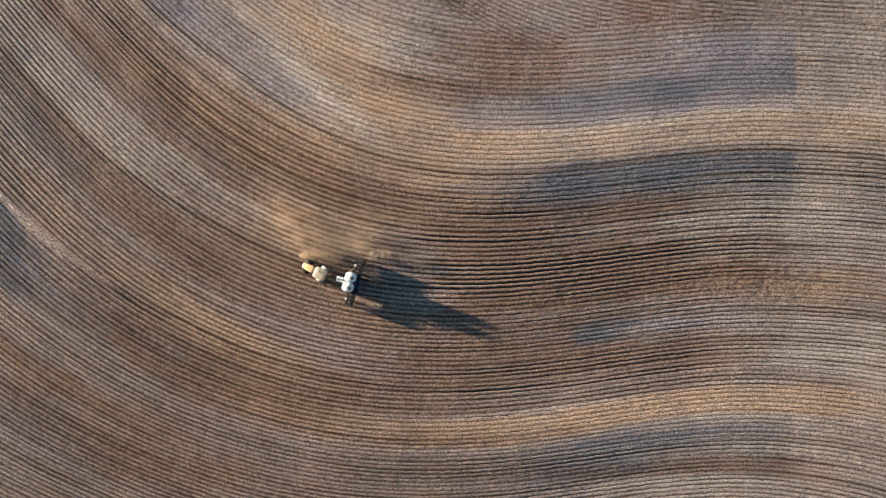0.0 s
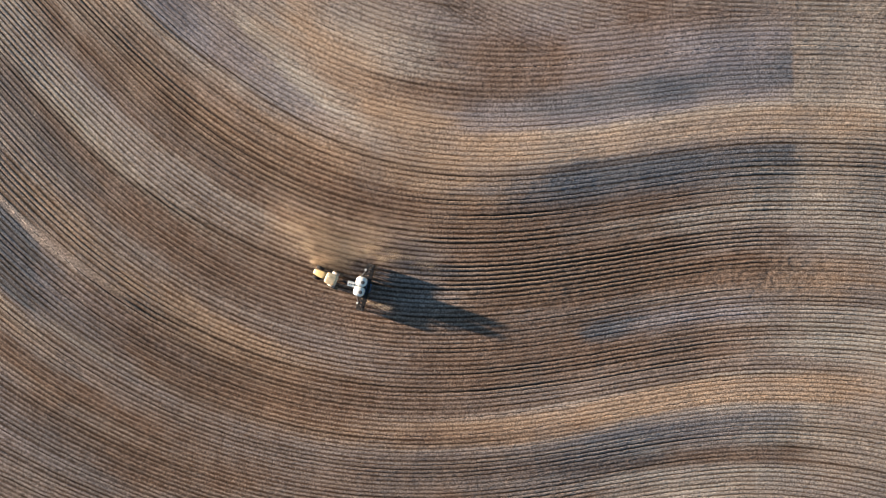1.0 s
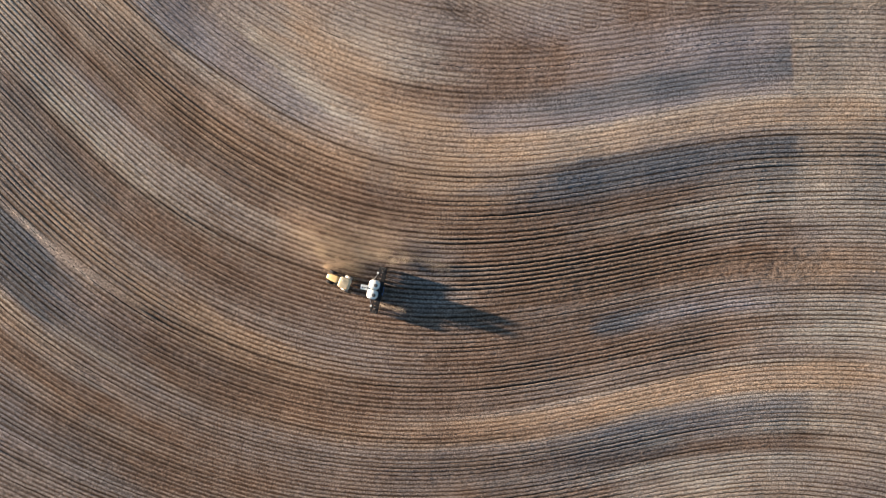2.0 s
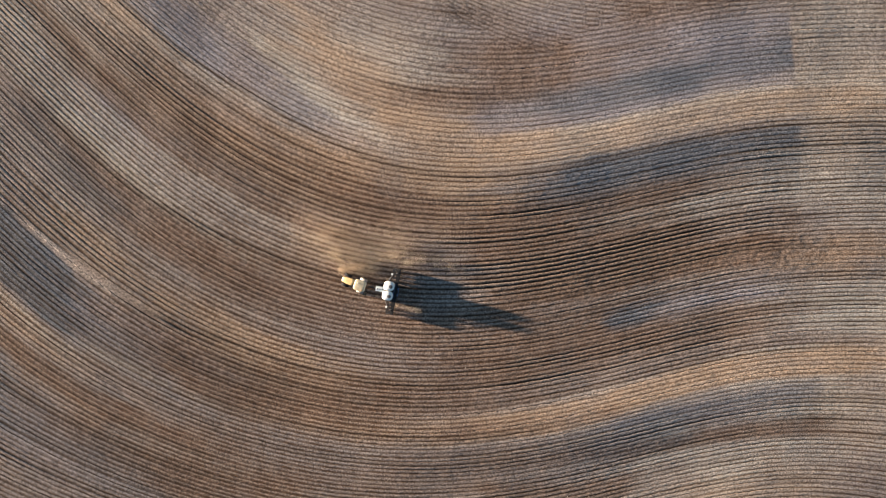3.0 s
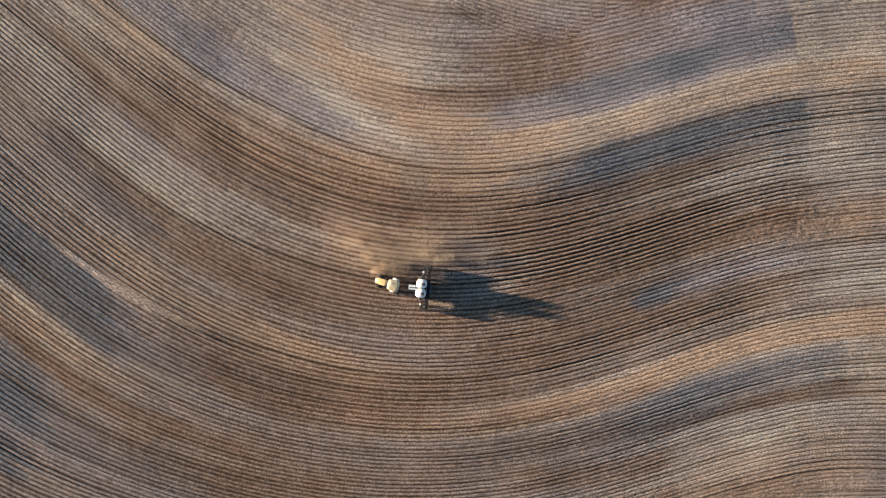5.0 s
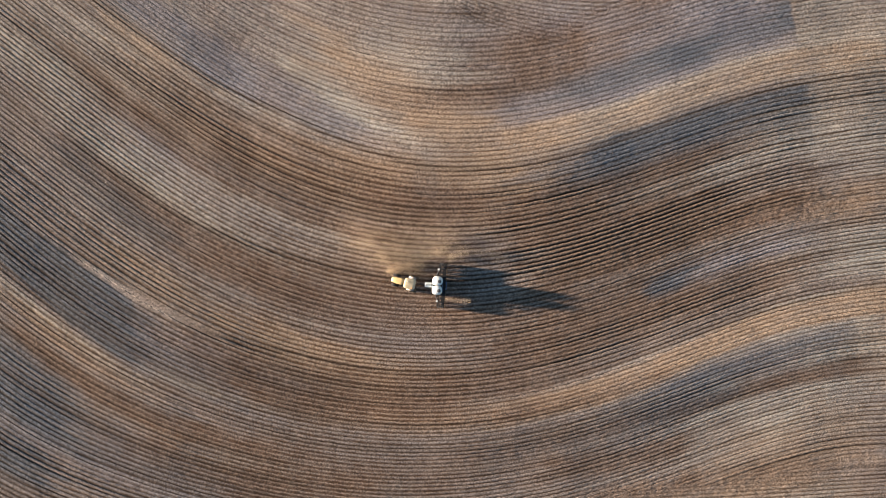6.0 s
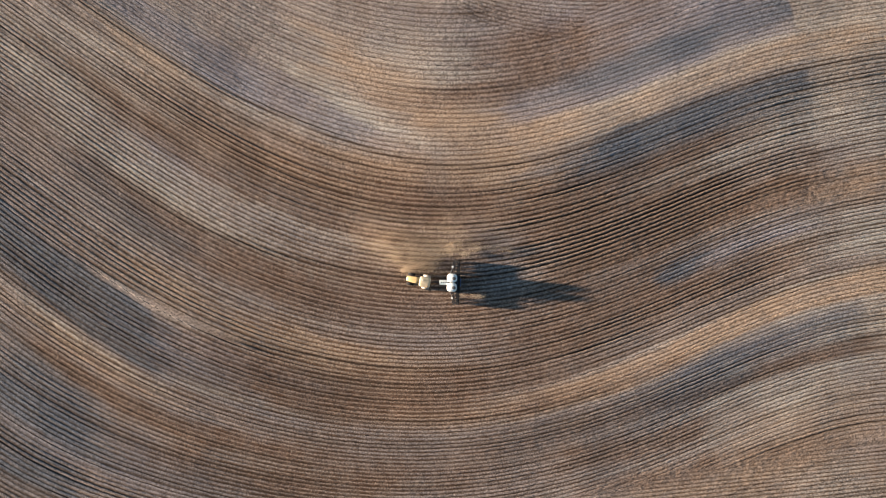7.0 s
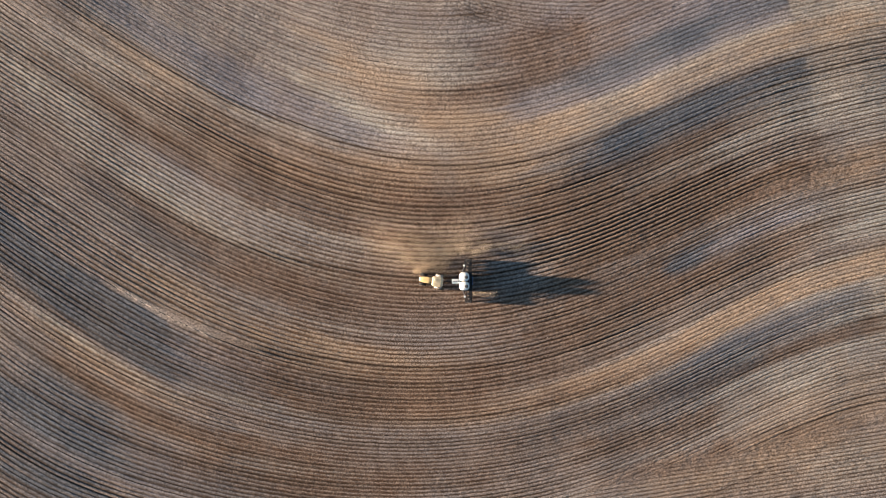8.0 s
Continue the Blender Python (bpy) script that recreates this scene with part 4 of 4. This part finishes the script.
    for s in (-1, 1):
        rod(bm, (-0.15, s * 0.25, 1.3), (-1.35, s * 0.75, 1.05), 0.055, 8)
        rod(bm, (-0.15, s * 1.2, 1.3), (-1.35, s * 0.35, 1.05), 0.045, 8)
        rod(bm, (-0.6, s * 1.3, 1.0), (-0.6, s * 1.3, 1.75), 0.04, 8)
    rod(bm, (-1.35, -0.8, 1.05), (-1.35, 0.8, 1.05), 0.05, 8)
    rod(bm, (-0.6, -1.3, 1.72), (-0.6, 1.3, 1.72), 0.04, 8)
    part("rear_frame", bm, BLUE, t, "blue painted tubular rear frame")
    # wing braces, markers and hydraulic motors
    for s in (-1, 1):
        part("brace", rod(B(), (0.9, s * 1.5, 1.3), (0.1, s * 3.2, 1.05), 0.05, 8), STEEL, t, "thin grey diagonal brace")
        bm = box(B(), (0.30, s * 3.05, 1.25), (0.36, 0.34, 0.32), 0.05)
        part("motor_box", bm, WHITE, t, "small pale motor box")
        part("wing_box", box(B(), (0.18, s * 3.72, 1.26), (0.30, 0.62, 0.28), 0.05), DARK, t, "dusty dark box on the wing")
        bm = box(B(), (-0.2, s * 3.55, 1.08), (0.12, 1.4, 0.12), 0.02)
        rod(bm, (0.2, s * 4.22, 1.2), (-0.9, s * 4.15, 1.75), 0.045, 8)
        rod(bm, (-0.9, s * 4.15, 1.75), (-0.5, s * 3.4, 1.6), 0.04, 8)
        marker = part("marker_arm", bm, DARK, t, "folded dark marker arm")
        part("disc", lathe(B(), [(0.26, -0.015), (0.27, 0.0), (0.26, 0.015), (0.05, 0.04)], Matrix.Translation((-0.55, s * 3.35, 1.62)) @ ACROSS, 20), STEEL, marker)
        hub = wheel("transport_wheel", t, 0.75, s * 1.75, 0.46, 0.32, 0.24, 14, GREY, s)
        part("hose", tube(B(), [(0.9, s * 0.3, 1.1), (0.5, s * 1.6, 1.2), (0.25, s * 2.4, 1.12), (0.1, s * 3.0, 1.2), (0.05, s * 4.2, 1.15)], 0.028, 6), BLACK, t)
    part("supply_hose", tube(B(), [(1.2, 0.2, 1.4), (2.9, 0.18, 1.2), (3.6, 0.1, 1.05), (4.2, -0.05, 1.0), (4.7, -0.2, 1.1)], 0.035, 6), BLACK, t)
    return t


planter = build_planter()


def build_row_unit(y):
    """One row unit behind the toolbar: arms, opener discs, seed box, press wheels."""
    u = new("row_unit")
    u.parent = planter
    u.matrix_basis = pose(-0.1, y, 0)
    bm = B()
    for s in (-1, 1):
        rod(bm, (0, s * 0.10, 1.0), (-0.5, s * 0.10, 0.85), 0.025, 6)
        rod(bm, (0, s * 0.10, 0.85), (-0.5, s * 0.10, 0.68), 0.025, 6)
    box(bm, (-0.75, 0, 0.72), (0.7, 0.14, 0.22), 0.02)
    part("shank", bm, DARK, u)
    part("seed_box", box(B(), (-0.72, 0, 0.98), (0.60, 0.645, 1.06), 0.05, None, 1.05), BLACK, u, "black plastic seed box")
    part("box_lid", box(B(), (-0.72, 0, 1.535), (0.66, 0.695, 0.05), 0.02), BLACK, u)
    bm = B()
    for s in (-1, 1):
        lathe(bm, [(0.19, -0.006), (0.20, 0.0), (0.19, 0.006), (0.04, 0.02)], Matrix.Translation((-0.6, s * 0.05, 0.19)) @ Matrix.Rotation(s * 0.08, 4, "Z") @ ACROSS, 16)
    part("opener_disc", bm, STEEL, u)
    for s in (-1, 1):
        part("press_wheel", lathe(B(), [(0.10, -0.035), (0.155, -0.03), (0.165, 0.0), (0.155, 0.03), (0.10, 0.035)], Matrix.Translation((-1.2, s * 0.11, 0.16)) @ Matrix.Rotation(s * 0.2, 4, "X") @ ACROSS, 16), RUBBER, u)
        part("gauge_wheel", lathe(B(), [(0.10, -0.06), (0.27, -0.055), (0.29, 0.0), (0.27, 0.055), (0.10, 0.06)], Matrix.Translation((-0.72, s * 0.17, 0.28)) @ ACROSS, 18), RUBBER, u)
    part("chemical_box", box(B(), (-0.22, 0, 1.22), (0.30, 0.50, 0.45), 0.05), DARK, u)
    part("press_arm", rod(B(), (-1.05, 0, 0.68), (-1.2, 0, 0.2), 0.03, 6), DARK, u)
    return u


first_unit = build_row_unit(-3.91)
for k in range(1, 12):
    copy_thing(first_unit, pose(-0.1, -3.91 + 0.711 * k, 0))


# ---------------------------------------------------------------- loose clods and stones
def scatter(name, count, sizes, box_, seed, mat, label):
    """Many little lumps lying on the soil, one object."""
    rng = np.random.default_rng(seed)
    x = rng.uniform(box_[0], box_[1], count)
    y = rng.uniform(box_[2], box_[3], count)
    size = sizes[0] * (sizes[1] / sizes[0]) ** (rng.random(count) ** 2.2)
    z = ground_z(x, y) + 0.02 + 0.2 * size
    base = np.array([(1, 0, 0), (-1, 0, 0), (0, 1, 0), (0, -1, 0), (0, 0, 1), (0, 0, -1)], float)
    tris = np.array([(0, 2, 4), (2, 1, 4), (1, 3, 4), (3, 0, 4), (2, 0, 5), (1, 2, 5), (3, 1, 5), (0, 3, 5)])
    v = base[None] * rng.uniform(0.6, 1.3, (count, 6, 1)) + rng.normal(0, 0.18, (count, 6, 3))
    a = rng.uniform(0, 2 * np.pi, count)
    c, s = np.cos(a)[:, None], np.sin(a)[:, None]
    v = np.stack([v[..., 0] * c - v[..., 1] * s, v[..., 0] * s + v[..., 1] * c, v[..., 2] * 0.7], 2) * size[:, None, None] * 0.5
    v += np.stack([x, y, z], 1)[:, None]
    return heap(name, v.reshape(-1, 3), (tris[None] + 6 * np.arange(count)[:, None, None]).reshape(-1, 3), mat, label)


def heap(name, verts, tris, mat, label):
    me = bpy.data.meshes.new(name)
    me.vertices.add(len(verts))
    me.vertices.foreach_set("co", verts.astype(np.float32).ravel())
    me.loops.add(len(tris) * 3)
    me.loops.foreach_set("vertex_index", tris.astype(np.int32).ravel())
    me.polygons.add(len(tris))
    me.polygons.foreach_set("loop_start", np.arange(0, len(tris) * 3, 3, dtype=np.int32))
    me.update(calc_edges=True)
    me.materials.append(mat)
    return tagged(new(name, me), label, name.replace("_", " "), kind="stuff")


scatter("soil_clods", 30000, (0.05, 0.15), (-112, 86, -72, 70), 51, CLODS, "pale dry clods and stones scattered over the furrows")
scatter("field_stones", 90, (0.10, 0.20), (-100, 78, -60, 60), 52, WHITE_STONE, "scattered pale field stones lying on the tilled soil")


# ---------------------------------------------------------------- dust in the air
def dust(name, plumes, seed, label):
    """Fine grains hanging in the air; a plume: from, to, radius at both ends, grains."""
    rng = np.random.default_rng(seed)
    pts = []
    for a, b, r0, r1, count in plumes:
        a, b = np.array(a, float), np.array(b, float)
        k = rng.random(count) ** 1.1
        r = r0 + (r1 - r0) * k
        q = a + (b - a) * k[:, None] + rng.normal(0, 1, (count, 3)) * r[:, None] * np.array([0.7, 0.7, 0.18])
        lump = value_noise(q[:, 0], q[:, 1], 1.7, seed + 1) * value_noise(q[:, 0] + q[:, 2], q[:, 1], 0.7, seed + 2)
        q = q[rng.random(len(q)) < 0.35 + 2.2 * lump]
        pts.append(q)
    p = np.concatenate(pts)
    p[:, 2] = np.abs(p[:, 2] - 0.25) + 0.25
    n = len(p)
    size = rng.uniform(0.012, 0.030, n)
    v = rng.normal(0, 1, (n, 4, 3))
    v /= np.linalg.norm(v, axis=2, keepdims=True)
    v = v * size[:, None, None] + p[:, None]
    tris = np.array([(0, 1, 2), (0, 3, 1), (1, 3, 2), (2, 3, 0)])
    return heap(name, v.reshape(-1, 3), (tris[None] + 4 * np.arange(n)[:, None, None]).reshape(-1, 3), DUSTY, label)


dust("dust_cloud", [((-22.8, -1.2, 0.5), (-30.5, 9.5, 0.9), 1.2, 3.6, 44000), ((-25.2, -1.0, 0.5), (-20.0, -1.1, 0.6), 0.45, 0.6, 13000), ((-21.2, -1.6, 0.5), (-24.2, 6.5, 0.8), 1.2, 3.2, 30000),
                    ((-19.6, -1.8, 0.4), (-18.2, 4.5, 0.7), 1.2, 3.0, 30000)], 61, "tan dust drifting off the tractor over the furrows")
dust("dust_cloud", [((-15.5, 0.3, 1.0), (-11.0, 1.8, 1.1), 1.0, 1.4, 12000), ((-13.4, -0.9, 1.1), (-9.0, -0.4, 1.0), 0.7, 1.0, 9000),
                    ((-11.0, 0.2, 0.9), (-2.5, -3.0, 0.8), 0.6, 1.2, 6000), ((-17.5, 0.5, 0.8), (-12.5, 6.0, 0.9), 1.4, 3.2, 15000)], 63, "thin tan dust trailing from the planter's wing")
dust("dust_cloud", [((-15.2, -8.6, 1.7), (-10.8, -10.0, 1.8), 0.22, 0.55, 4500)], 65, "short tan dust streak behind the planter")
